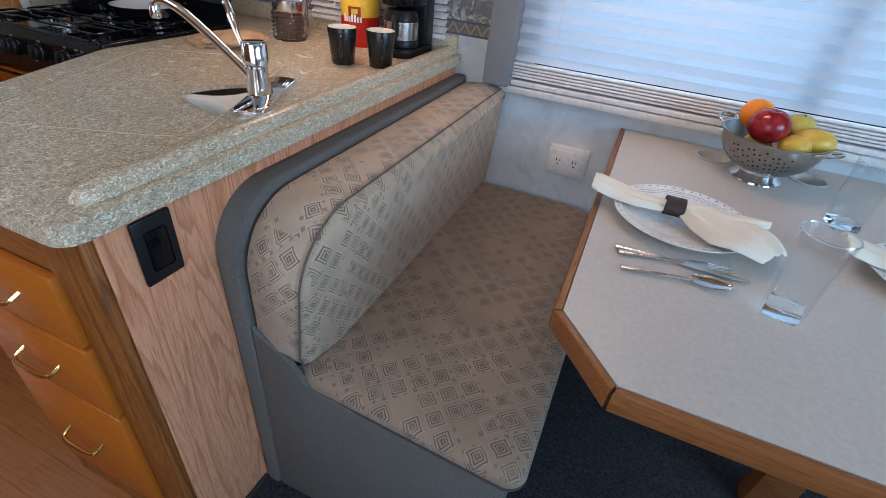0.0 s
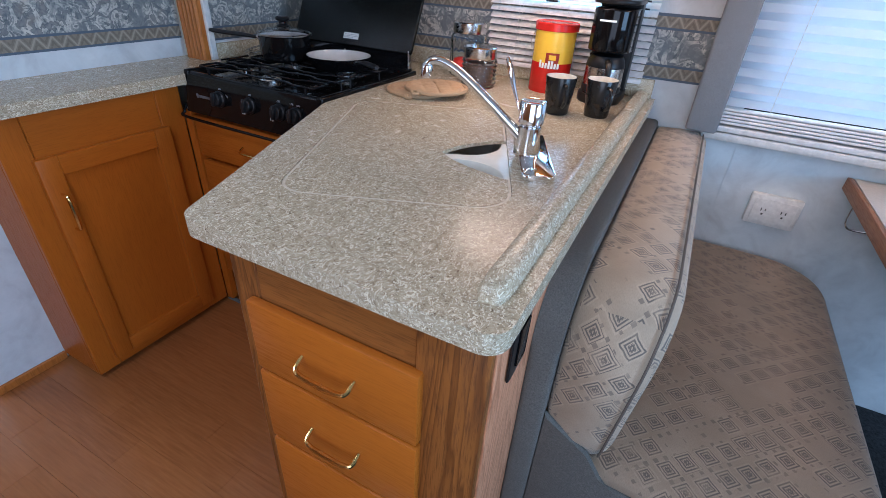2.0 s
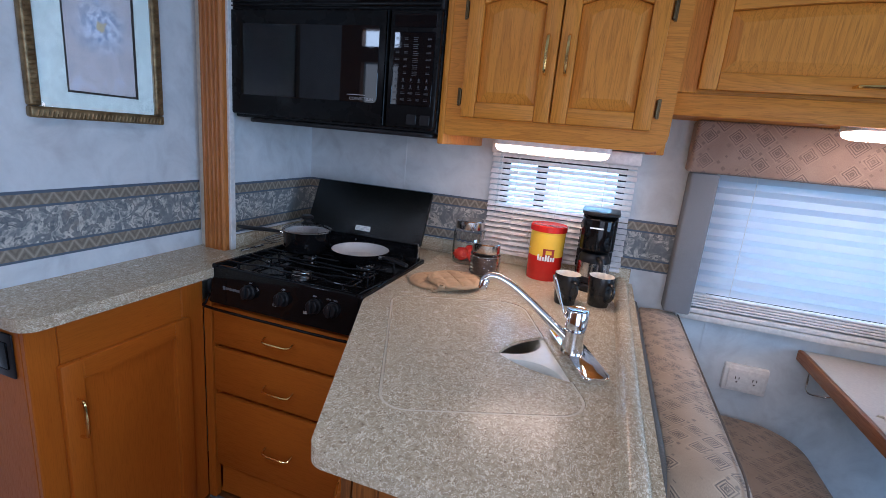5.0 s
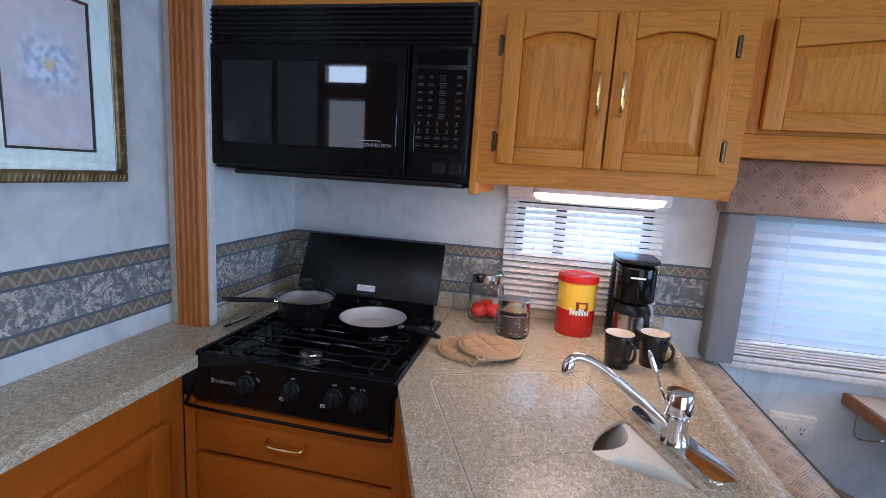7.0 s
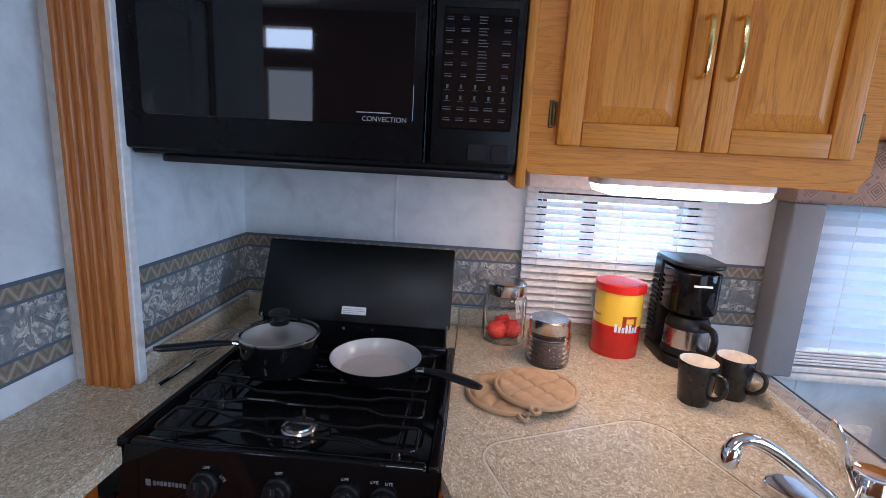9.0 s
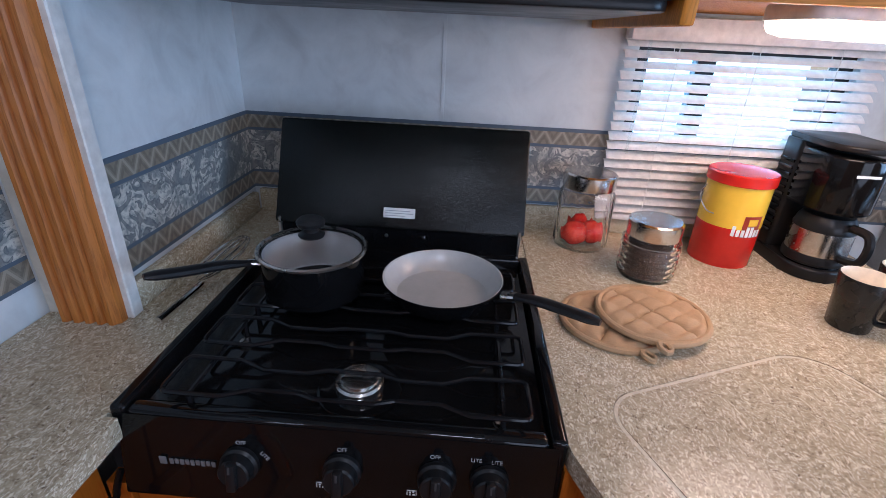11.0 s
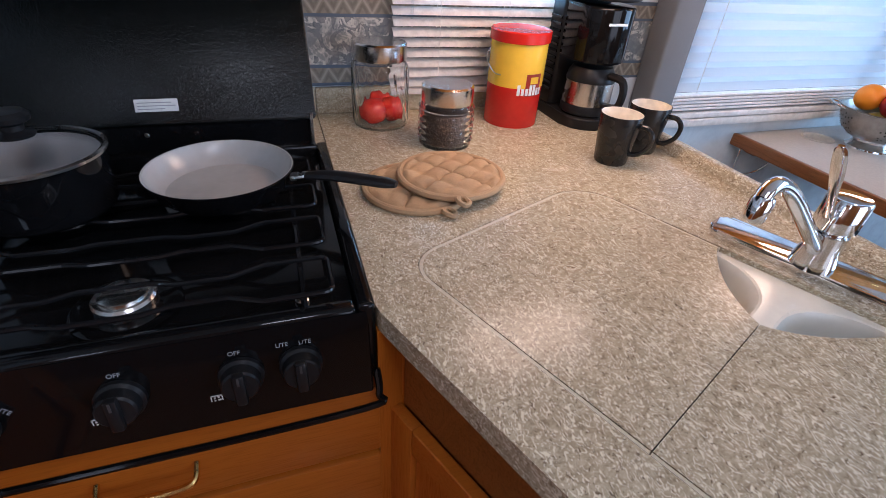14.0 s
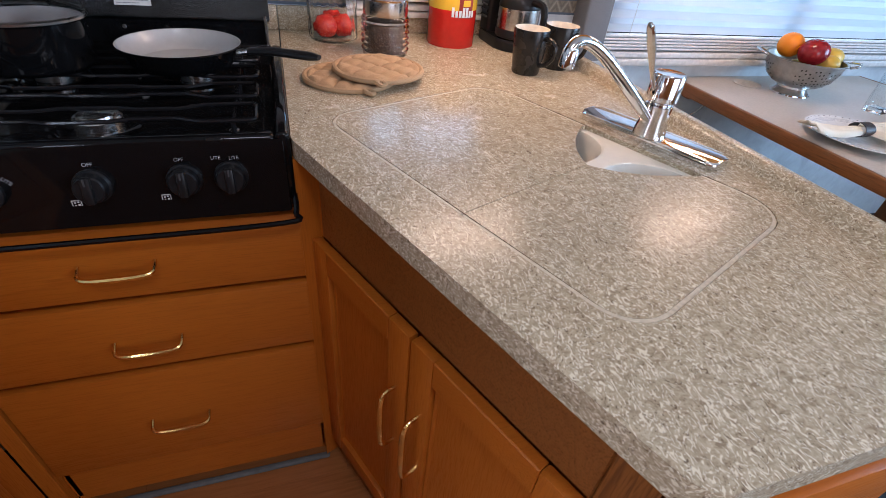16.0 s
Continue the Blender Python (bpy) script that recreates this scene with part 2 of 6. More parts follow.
def upholstery(name, base, line, pale, cell=0.044, strength=0.95):
    """Woven cloth: nested diamonds of varied size, set unevenly, with small solid ones between."""
    m = Mat(name, base, 0.85)
    uv = m.uv()
    wob = m.mix(0.004, uv, m.noise(uv, 55.0, 2), "ADD")

    def grid(size, shift):
        q = m.mapped(wob, (1 / size, 1 / size, 1 / size), (0, 0, radians(45)), shift)
        x, y, _ = m.xyz(q)
        ids = m.vec(m.math("FLOOR", x), m.math("FLOOR", y), shift[2])
        r1, r2 = m.white(ids), m.white(m.mapped(ids, loc=(17.3, 5.1, 2.7)))
        jx, jy = m.math("MULTIPLY", m.math("SUBTRACT", r1, 0.5), 0.09), m.math("MULTIPLY", m.math("SUBTRACT", r2, 0.5), 0.09)
        fx = m.math("ADD", m.math("SUBTRACT", m.math("FRACT", x), 0.5), jx)
        fy = m.math("ADD", m.math("SUBTRACT", m.math("FRACT", y), 0.5), jy)
        return m.math("MAXIMUM", m.math("ABSOLUTE", fx), m.math("ABSOLUTE", fy)), r1, r2

    d, r1, r2 = grid(cell, (0.0, 0.0, 0.0))
    rings = m.ramp(m.math("FRACT", m.math("MULTIPLY", d, 8.5)), [(0.25, 0.0), (0.42, 1.0), (0.7, 1.0), (0.9, 0.0)])
    rings = m.math("MAXIMUM", rings, m.math("MULTIPLY", m.math("LESS_THAN", d, 0.13), m.wave(m.mapped(uv, (1, 1, 1)), 95.0, 1.5)))
    halo = m.math("MULTIPLY", m.math("SUBTRACT", 1.0, rings), m.math("LESS_THAN", d, 0.40))
    reach = m.math("ADD", m.math("MULTIPLY", r2, 0.14), 0.29)
    big = m.math("MULTIPLY", m.math("MULTIPLY", rings, m.math("LESS_THAN", d, reach)), m.math("GREATER_THAN", r1, 0.16))
    d2, s1, s2 = grid(cell * 0.46, (0.31, 0.17, 4.0))
    tiny = m.math("MULTIPLY", m.math("LESS_THAN", d2, m.math("ADD", m.math("MULTIPLY", s2, 0.10), 0.12)), m.math("GREATER_THAN", s1, 0.25))
    tiny = m.math("MULTIPLY", tiny, m.math("GREATER_THAN", d, m.math("ADD", reach, 0.02)))
    thread = m.noise(m.mapped(uv, (1, 0.25, 1)), 900.0, 2)
    patches = m.ramp(m.noise(uv, 26.0, 3), [(0.30, 0.35), (0.52, 1.0)])
    mark = m.math("MULTIPLY", m.math("MAXIMUM", big, m.math("MULTIPLY", tiny, 0.7)), patches)
    c = m.mix(m.ramp(m.noise(uv, 8.0, 3), [(0.35, 0.0), (0.65, 1.0)]), base, pale)
    c = m.mix(m.math("MULTIPLY", m.math("MULTIPLY", halo, m.math("GREATER_THAN", r1, 0.16)), 0.35), c, tuple(min(1.0, v * 1.25) for v in pale))
    c = m.mix(m.math("MULTIPLY", mark, strength), c, line)
    c = m.mix(m.ramp(thread, [(0.4, 0.0), (0.7, 0.32)]), c, tuple(v * 0.6 for v in base))
    m.color(c).bump(m.math("ADD", m.math("MULTIPLY", thread, 0.6), m.math("MULTIPLY", mark, -0.5)), 0.4, 0.0012)
    m.b.inputs["Sheen Weight"].default_value = 0.2
    return m.m


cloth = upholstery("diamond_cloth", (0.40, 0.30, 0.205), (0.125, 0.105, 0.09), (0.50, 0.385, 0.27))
# the same cloth for the seat, its shade put into darker colours
shaded_cloth = upholstery("diamond_cloth_shaded", (0.265, 0.195, 0.13), (0.085, 0.066, 0.052), (0.33, 0.245, 0.17), 0.046, 0.85)
valance_cloth = upholstery("diamond_valance_cloth", (0.30, 0.205, 0.155), (0.17, 0.12, 0.10), (0.37, 0.265, 0.205), 0.056)


def woven(name, color, scale=700.0, strength=0.5, vary=0.25, rough=0.9):
    m = Mat(name, color, rough)
    p = m.pos()
    n = m.noise(p, scale, 2)
    big = m.noise(p, 12.0, 3)
    c = m.ramp(n, [(0.3, tuple(c * (1 - vary) for c in color)), (0.7, tuple(c * (1 + vary) for c in color))])
    c = m.mix(m.ramp(big, [(0.4, 0.0), (0.7, 0.3)]), c, tuple(v * 0.75 for v in color))
    m.color(c).bump(n, strength, 0.002)
    return m.m


grey_cloth = woven("slate_grey_cloth", (0.132, 0.128, 0.116), 420.0, 0.6)
lambrequin_cloth = woven("grey_lambrequin_cloth", (0.22, 0.225, 0.235))
carpet_mat = woven("charcoal_carpet", (0.019, 0.020, 0.022), 150.0, 1.0, 0.9)
pad_cloth = woven("tan_quilt", (0.51, 0.335, 0.185), 600.0, 0.4, 0.15)
napkin_cloth = woven("cream_napkin", (0.86, 0.80, 0.66), 900.0, 0.25, 0.06)
seam_mat = woven("taupe_piping", (0.13, 0.105, 0.085), 900.0, 0.3)
piping_mat = woven("dark_piping", (0.055, 0.052, 0.05), 900.0, 0.3)

enamel = plain("black_enamel", (0.006, 0.006, 0.0065), 0.08, 0, 20, 0.3, 0.0)


def wrinkled():
    m = Mat("wrinkle_black_enamel", (0.005, 0.006, 0.0055), 0.16)
    m.b.inputs["IOR"].default_value = 1.36
    n = m.noise(m.pos(), 210.0, 2, 0.5, 1.5)
    m.bump(n, 1.0, 0.0008)
    return m.m


lid_mat = wrinkled()
black_plastic = plain("black_plastic", (0.013, 0.013, 0.014), 0.33)
gloss_plastic = plain("gloss_black_plastic", (0.005, 0.005, 0.0055), 0.07, bump=0)
satin_plastic = plain("satin_charcoal_plastic", (0.007, 0.0075, 0.008), 0.28)
dark_glass = plain("black_door_glass", (0.006, 0.006, 0.007), 0.03, bump=0)
dark_glass.node_tree.nodes["Principled BSDF"].inputs["IOR"].default_value = 1.38
satin_plastic.node_tree.nodes["Principled BSDF"].inputs["IOR"].default_value = 1.22
wire_mat = plain("black_wire", (0.010, 0.010, 0.011), 0.13)
for gloss_black in (enamel, gloss_plastic, wire_mat, black_plastic):
    gloss_black.node_tree.nodes["Principled BSDF"].inputs["IOR"].default_value = 1.33
chrome = plain("chrome", (0.80, 0.80, 0.81), 0.07, 1.0, bump=0)
antique = plain("antique_brass", (0.13, 0.09, 0.045), 0.4, 1.0)
dull_steel = plain("dull_spun_steel", (0.36, 0.35, 0.33), 0.33, 1.0)
lid_steel = plain("polished_lid_steel", (0.66, 0.66, 0.66), 0.2, 1.0, bump=0)
steel = plain("brushed_steel", (0.58, 0.56, 0.53), 0.27, 1.0)
brass = plain("polished_brass", (0.80, 0.58, 0.22), 0.18, 1.0, bump=0)
white_plastic = plain("white_plastic", (0.78, 0.77, 0.74), 0.4)
beige_plastic = plain("beige_plastic", (0.60, 0.57, 0.50), 0.45)
white_paint = plain("white_trim_paint", (0.70, 0.69, 0.66), 0.5)
ceiling_mat = plain("ceiling_board", (0.62, 0.60, 0.56), 0.7)
table_mat = plain("pale_grey_table_laminate", (0.56, 0.515, 0.455), 0.36, 0, 120, 0.07)
band_mat = plain("pale_edge_band", (0.62, 0.555, 0.43), 0.4, 0, 200, 0.15)
sink_mat = plain("ivory_sink", (0.86, 0.82, 0.71), 0.22, 0, 60, 0.03, 0)
slat_mat = plain("white_slat", (0.78, 0.76, 0.74), 0.45)
ceramic = plain("white_ceramic", (0.80, 0.79, 0.76), 0.15, bump=0)
mug_mat = plain("matt_black_stoneware", (0.016, 0.015, 0.014), 0.25)
mug_inside = plain("cream_glaze", (0.78, 0.70, 0.58), 0.25)
pan_inside = plain("grey_white_ceramic_coating", (0.52, 0.51, 0.49), 0.22, 0, 60, 0.04, 0.02)
red_paint = plain("red_tin", (0.62, 0.020, 0.012), 0.22, 0, 60, 0.04, 0)
yellow_paint = plain("yellow_tin", (0.88, 0.56, 0.05), 0.2, 0, 60, 0.03, 0)
orange_paint = plain("brown_red_badge", (0.33, 0.03, 0.012), 0.35)
white_ink = plain("white_ink", (0.80, 0.80, 0.78), 0.5, bump=0)
grey_ink = plain("grey_ink", (0.34, 0.34, 0.35), 0.5, bump=0)
ground_mat = plain("outdoor_gravel", (0.32, 0.31, 0.29), 0.9, 0, 8, 0.3)
toe_mat = plain("dark_toe_board", (0.03, 0.022, 0.016), 0.7)


def glass(name, tint=(1, 1, 1), rough=0.0, ior=1.45):
    m = Mat(name, tint, rough)
    m.b.inputs["Transmission Weight"].default_value = 1.0
    m.b.inputs["IOR"].default_value = ior
    return m.m



def thin_glass(name, tint, sheen, edge):
    """Thin clear glass: the view goes straight through, with a sheen that grows towards the edges."""
    m = Mat(name)
    clear, gloss, mixer, rim = (m.t.nodes.new("ShaderNodeBsdfTransparent"), m.t.nodes.new("ShaderNodeBsdfGlossy"), m.t.nodes.new("ShaderNodeMixShader"), m.t.nodes.new("ShaderNodeLayerWeight"))
    clear.inputs[0].default_value, gloss.inputs["Roughness"].default_value, rim.inputs["Blend"].default_value = (*tint, 1), 0.04, 0.5
    m.link(m.ramp(rim.outputs["Facing"], [(0.0, sheen), (0.6, sheen * 1.5), (0.8, edge + sheen * 2), (0.92, edge + 0.4), (1.0, 0.9)]), mixer.inputs[0])
    m.link(clear.outputs[0], mixer.inputs[1]), m.link(gloss.outputs[0], mixer.inputs[2])
    m.link(mixer.outputs[0], m.t.nodes["Material Output"].inputs[0])
    return m.m


jar_glass = thin_glass("jar_glass", (0.965, 0.965, 0.975), 0.03, 0.22)
ribbed_glass = glass("ribbed_jar_glass", (0.98, 0.985, 0.985), 0.02, 1.30)
tumbler_glass = thin_glass("tumbler_glass", (0.97, 0.985, 0.99), 0.015, 0.10)
foot_glass = glass("tumbler_foot_glass", (0.93, 0.97, 1.0), 0.0, 1.5)
clear_glass = thin_glass("clear_glass", (0.955, 0.98, 0.99), 0.03, 0.12)
window_glass = glass("window_glass", (0.9, 0.95, 1.0))


def shade_cloth():
    m = Mat("translucent_pleated_cloth", (0.80, 0.82, 0.84), 0.8)
    tr = m.t.nodes.new("ShaderNodeBsdfTranslucent")
    tr.inputs[0].default_value = (0.74, 0.83, 0.94, 1)
    mixer = m.t.nodes.new("ShaderNodeMixShader")
    mixer.inputs[0].default_value = 0.55
    m.link(m.b.outputs[0], mixer.inputs[1]), m.link(tr.outputs[0], mixer.inputs[2])
    m.link(mixer.outputs[0], m.t.nodes["Material Output"].inputs[0])
    m.bump(m.noise(m.pos(), 300.0, 2), 0.1, 0.001)
    return m.m


shade_mat = shade_cloth()


def glow(name, color, strength):
    m = Mat(name, (0.9, 0.9, 0.88), 0.4)
    m.b.inputs["Emission Color"].default_value = (*color, 1)
    m.b.inputs["Emission Strength"].default_value = strength
    return m.m


lamp_lens = glow("lit_lamp_lens", (1.0, 0.70, 0.49), 18.5)


# ---- mesh helpers ----
def shape(bm=None):
    return bm if bm is not None else bmesh.new()


def box(x0, x1, y0, y1, z0, z1, b=0.002, s=1, bm=None):
    bm = shape(bm)
    v = [bm.verts.new(p) for p in ((x0, y0, z0), (x1, y0, z0), (x1, y1, z0), (x0, y1, z0), (x0, y0, z1), (x1, y0, z1), (x1, y1, z1), (x0, y1, z1))]
    faces = [bm.faces.new([v[i] for i in f]) for f in ((3, 2, 1, 0), (4, 5, 6, 7), (0, 1, 5, 4), (1, 2, 6, 5), (2, 3, 7, 6), (3, 0, 4, 7))]
    if b:
        edges = list({e for f in faces for e in f.edges})
        bmesh.ops.bevel(bm, geom=edges, offset=b, segments=s, affect="EDGES", profile=0.5)
    return bm


def lift(axis, u, v, w):
    return {"z": (u, v, w), "y": (u, w, v), "x": (w, u, v)}[axis]


def prism(pts, a0, a1, axis="z", b=0.0, s=2, bm=None):
    """A polygon of (u, v) drawn out along an axis from a0 to a1."""
    bm = shape(bm)
    lo = [bm.verts.new(lift(axis, u, v, a0)) for u, v in pts]
    hi = [bm.verts.new(lift(axis, u, v, a1)) for u, v in pts]
    n = len(pts)
    f0, f1 = bm.faces.new(lo[::-1]), bm.faces.new(hi)
    for i in range(n):
        bm.faces.new((lo[i], lo[(i + 1) % n], hi[(i + 1) % n], hi[i]))
    if b:
        bmesh.ops.bevel(bm, geom=list(f0.edges) + list(f1.edges), offset=b, segments=s, affect="EDGES", profile=0.5)
    return bm


def fillet(pts, radii, n=6):
    """The polygon with rounded corners; one radius for each corner."""
    out, k = [], len(pts)
    for i in range(k):
        p, a, c = Vector(pts[i]), Vector(pts[i - 1]), Vector(pts[(i + 1) % k])
        r = radii[i] if isinstance(radii, (list, tuple)) else radii
        if not r:
            out.append(tuple(p))
            continue
        da, dc = (a - p).normalized(), (c - p).normalized()
        half = da.angle(dc) / 2
        cut = r / math.tan(half)
        centre = p + (da + dc).normalized() * (r / math.sin(half))
        s, e = p + da * cut - centre, p + dc * cut - centre
        turn = s.angle_signed(e)
        for j in range(n + 1):
            t = -turn * j / n
            out.append((centre.x + s.x * math.cos(t) - s.y * math.sin(t), centre.y + s.x * math.sin(t) + s.y * math.cos(t)))
    return out


def sheet(outer, holes, a0, a1, axis="z", bm=None):
    """A slab with holes: outlines of (u, v), from a0 to a1 along the axis."""
    bm = shape(bm)
    rings = []
    for w in (a0, a1):
        loops, edges = [], []
        for ring in (outer, *holes):
            vs = [bm.verts.new(lift(axis, u, v, w)) for u, v in ring]
            edges += [bm.edges.new((vs[i], vs[(i + 1) % len(vs)])) for i in range(len(vs))]
            loops.append(vs)
        bmesh.ops.triangle_fill(bm, edges=edges, use_beauty=True)
        rings.append(loops)
    for lo, hi in zip(*rings):
        for i in range(len(lo)):
            j = (i + 1) % len(lo)
            bm.faces.new((lo[i], lo[j], hi[j], hi[i]))
    return bm


def lathe(prof, c=(0, 0, 0), seg=32, bm=None):
    """A profile of (radius, height) turned about the upright line through c."""
    bm = shape(bm)
    rings = []
    for r, z in prof:
        if r < 1e-5:
            rings.append([bm.verts.new((c[0], c[1], c[2] + z))])
        else:
            rings.append([bm.verts.new((c[0] + r * math.cos(2 * math.pi * i / seg), c[1] + r * math.sin(2 * math.pi * i / seg), c[2] + z)) for i in range(seg)])
    for a, b in zip(rings, rings[1:]):
        for i in range(seg):
            j = (i + 1) % seg
            if len(a) == 1 and len(b) == 1:
                continue
            if len(a) == 1:
                bm.faces.new((a[0], b[i], b[j]))
            elif len(b) == 1:
                bm.faces.new((a[i], a[j], b[0]))
            else:
                bm.faces.new((a[i], a[j], b[j], b[i]))
    return bm


def glide(pts, n=6, closed=False):
    """A smooth line through the points."""
    p = [Vector(q) for q in pts]
    k = len(p)
    out = []
    for i in range(k if closed else k - 1):
        a, b, c, d = (p[(i - 1) % k], p[i], p[(i + 1) % k], p[(i + 2) % k]) if closed else (p[max(i - 1, 0)], p[i], p[i + 1], p[min(i + 2, k - 1)])
        for j in range(n):
            t = j / n
            out.append(0.5 * (2 * b + (c - a) * t + (2 * a - 5 * b + 4 * c - d) * t * t + (3 * b - a - 3 * c + d) * t ** 3))
    if not closed:
        out.append(p[-1])
    return out


def tube(pts, r, seg=8, closed=False, bm=None, flat=1.0):
    """A round bar along points; r is one radius, or one for each point. flat squeezes it upright."""
    bm = shape(bm)
    p = [Vector(q) for q in pts]
    k = len(p)
    side = None
    rings = []
    for i in range(k):
        d = ((p[(i + 1) % k] - p[i - 1]) if closed else (p[min(i + 1, k - 1)] - p[max(i - 1, 0)])).normalized()
        if side is None:
            side = d.cross(Vector((0, 0, 1)))
            if side.length < 0.05:
                side = d.cross(Vector((1, 0, 0)))
        side = (side - d * side.dot(d)).normalized()
        up = side.cross(d)
        rr = r[i] if isinstance(r, (list, tuple)) else r
        rings.append([bm.verts.new(p[i] + side * rr * math.cos(2 * math.pi * j / seg) + up * rr * flat * math.sin(2 * math.pi * j / seg)) for j in range(seg)])
    for i in range(k if closed else k - 1):
        a, b = rings[i], rings[(i + 1) % k]
        for j in range(seg):
            bm.faces.new((a[j], a[(j + 1) % seg], b[(j + 1) % seg], b[j]))
    if not closed:
        bm.faces.new(rings[0][::-1]), bm.faces.new(rings[-1])
    return bm


def ball(c, r, squash=(1, 1, 1), bm=None, sub=3):
    bm = shape(bm)
    m = Matrix.Translation(c) @ Matrix.Diagonal((r * squash[0], r * squash[1], r * squash[2], 1))
    bmesh.ops.create_icosphere(bm, subdivisions=sub, radius=1, matrix=m)
    return bm


def moved(bm, m):
    bm.transform(m)
    return bm


def unwrap(me):
    """Box projection in metres."""
    layer = me.uv_layers.new(name="UVMap")
    for poly in me.polygons:
        n = poly.normal
        k = max(range(3), key=lambda i: abs(n[i]))
        for li in poly.loop_indices:
            co = me.vertices[me.loops[li].vertex_index].co
            layer.data[li].uv = ((co.y, co.z), (co.x, co.z), (co.x, co.y))[k]


def root_of(ob):
    while ob.parent:
        ob = ob.parent
    return ob


def part(name, bm, material, parent=None, label="", sharp=35, uv=False):
    """Links a bmesh, drawn in the world's metres, as one mesh object under a thing or part."""
    bmesh.ops.recalc_face_normals(bm, faces=bm.faces[:])
    me = bpy.data.meshes.new(name)
    if parent is not None:
        bm.transform(Matrix.Translation(-root_of(parent).location))
    bm.to_mesh(me)
    bm.free()
    me.polygons.foreach_set("use_smooth", [True] * len(me.polygons))
    me.set_sharp_from_angle(angle=radians(sharp))
    if uv:
        unwrap(me)
    me.materials.append(material)
    ob = new(name, me)
    ob.parent = parent
    if label:
        tagged(ob, label)
    return ob


def thing(name, at, label, category, group="", kind=""):
    ob = new(name)
    ob.location = at
    ob.empty_display_size = 0.05
    return tagged(ob, label, category, group, kind)


def solid(name, bm, material, label, category, group="", kind="", sharp=35, uv=False):
    """A thing of one mesh."""
    return tagged(part(name, bm, material, None, "", sharp, uv), label, category, group, kind)


# ---- structure ----
WALL, LEFT, INNER, COUNTER = 1.545, -2.12, -2.0, 0.887
solid("ground", box(-60, 60, -60, 60, -1.1, -0.9, 0), ground_mat, "pale gravel ground outside the windows", "ground", kind="structure")
wall_side = solid("wall_north", sheet([(-2.3, -0.1), (1.9, -0.1), (1.9, 2.25), (-2.3, 2.25)],
                                      [[(-1.13, 0.96), (-0.67, 0.96), (-0.67, 1.31), (-1.13, 1.31)], [(-0.34, 0.88), (1.18, 0.88), (1.18, 1.32), (-0.34, 1.32)]],
                                      WALL, WALL + 0.06, "y"), wall_mat, "mottled pale wallpapered wall with two windows", "wall", kind="structure")
solid("wall_west", box(LEFT - 0.05, LEFT, 0.148, 1.06, -0.1, 2.25, 0.001), wall_mat, "mottled pale wallpapered partition wall", "wall", kind="structure")
solid("wall_slide", box(LEFT - 0.05, INNER, 1.062, WALL - 0.001, -0.1, 2.25, 0.001), wall_mat, "mottled pale wallpapered end wall beside the stove", "wall", kind="structure")
# unseen wall: dark colour dims its microwave reflection, opening added for the fill
solid("wall_hall_end", sheet([(-1.0, -0.1), (0.148, -0.1), (0.148, 2.25), (-1.0, 2.25)], [[(-0.84, 0.98), (-0.10, 0.98), (-0.10, 1.72), (-0.84, 1.72)]], -3.85, -3.8, "x"), stile_z, "unseen hall end wall, coloured dark, with an added light opening", "wall", kind="structure")
# unseen hall wall, given the dark oak to keep the microwave door's reflection dark
solid("wall_hall_side", box(-3.8, LEFT - 0.051, 0.148, 0.198, -0.1, 2.25, 0.001), stile_z, "unseen wall along the hall, coloured dark to dim its reflection", "wall", kind="structure")
# the widest opening is added to let in the side fill light
solid("wall_south", sheet([(-3.85, -0.1), (2.05, -0.1), (2.05, 2.25), (-3.85, 2.25)],
                          [[(-2.655, 1.495), (-2.345, 1.495), (-2.345, 1.866), (-2.655, 1.866)], [(-2.655, 1.975), (-2.345, 1.975), (-2.345, 2.095), (-2.655, 2.095)],
                           [(-0.85, 0.58), (0.45, 0.58), (0.45, 1.74), (-0.85, 1.74)]], -1.05, -1.0, "y"), stile_z,
      "dark oak panelled wall across the aisle with hall windows and an added light opening", "wall", kind="structure")
solid("wall_east", sheet([(-1.0, -0.1), (1.6, -0.1), (1.6, 2.25), (-1.0, 2.25)], [[(-0.9, 0.88), (0.68, 0.88), (0.68, 1.85), (-0.9, 1.85)]], 2.0, 2.05, "x"), wall_mat,
      "plain pale wall with a wide front window", "wall", kind="structure")
solid("wall_slide_east", box(1.901, 2.0, 1.0, 1.6, -0.1, 2.25, 0.001), wall_mat, "plain pale end wall beyond the dinette", "wall", kind="structure")
solid("ceiling", sheet([(-3.85, -1.05), (2.05, -1.05), (2.05, 1.6), (-3.85, 1.6)], [[(-1.36, -0.58), (-1.00, -0.58), (-1.00, -0.22), (-1.36, -0.22)]], 2.2, 2.26), ceiling_mat, "off-white ceiling board with a square roof vent opening", "ceiling", kind="structure")
floor = solid("floor", box(-3.85, 2.05, -1.05, 1.6, -0.06, -0.004, 0), toe_mat, "brown wood-plank vinyl floor", "floor", kind="structure")
solid("carpet", box(-0.60, 2.0, -0.999, WALL, -0.004, 0.004, 0.002), carpet_mat, "short-pile charcoal grey carpet", "carpet", kind="structure")

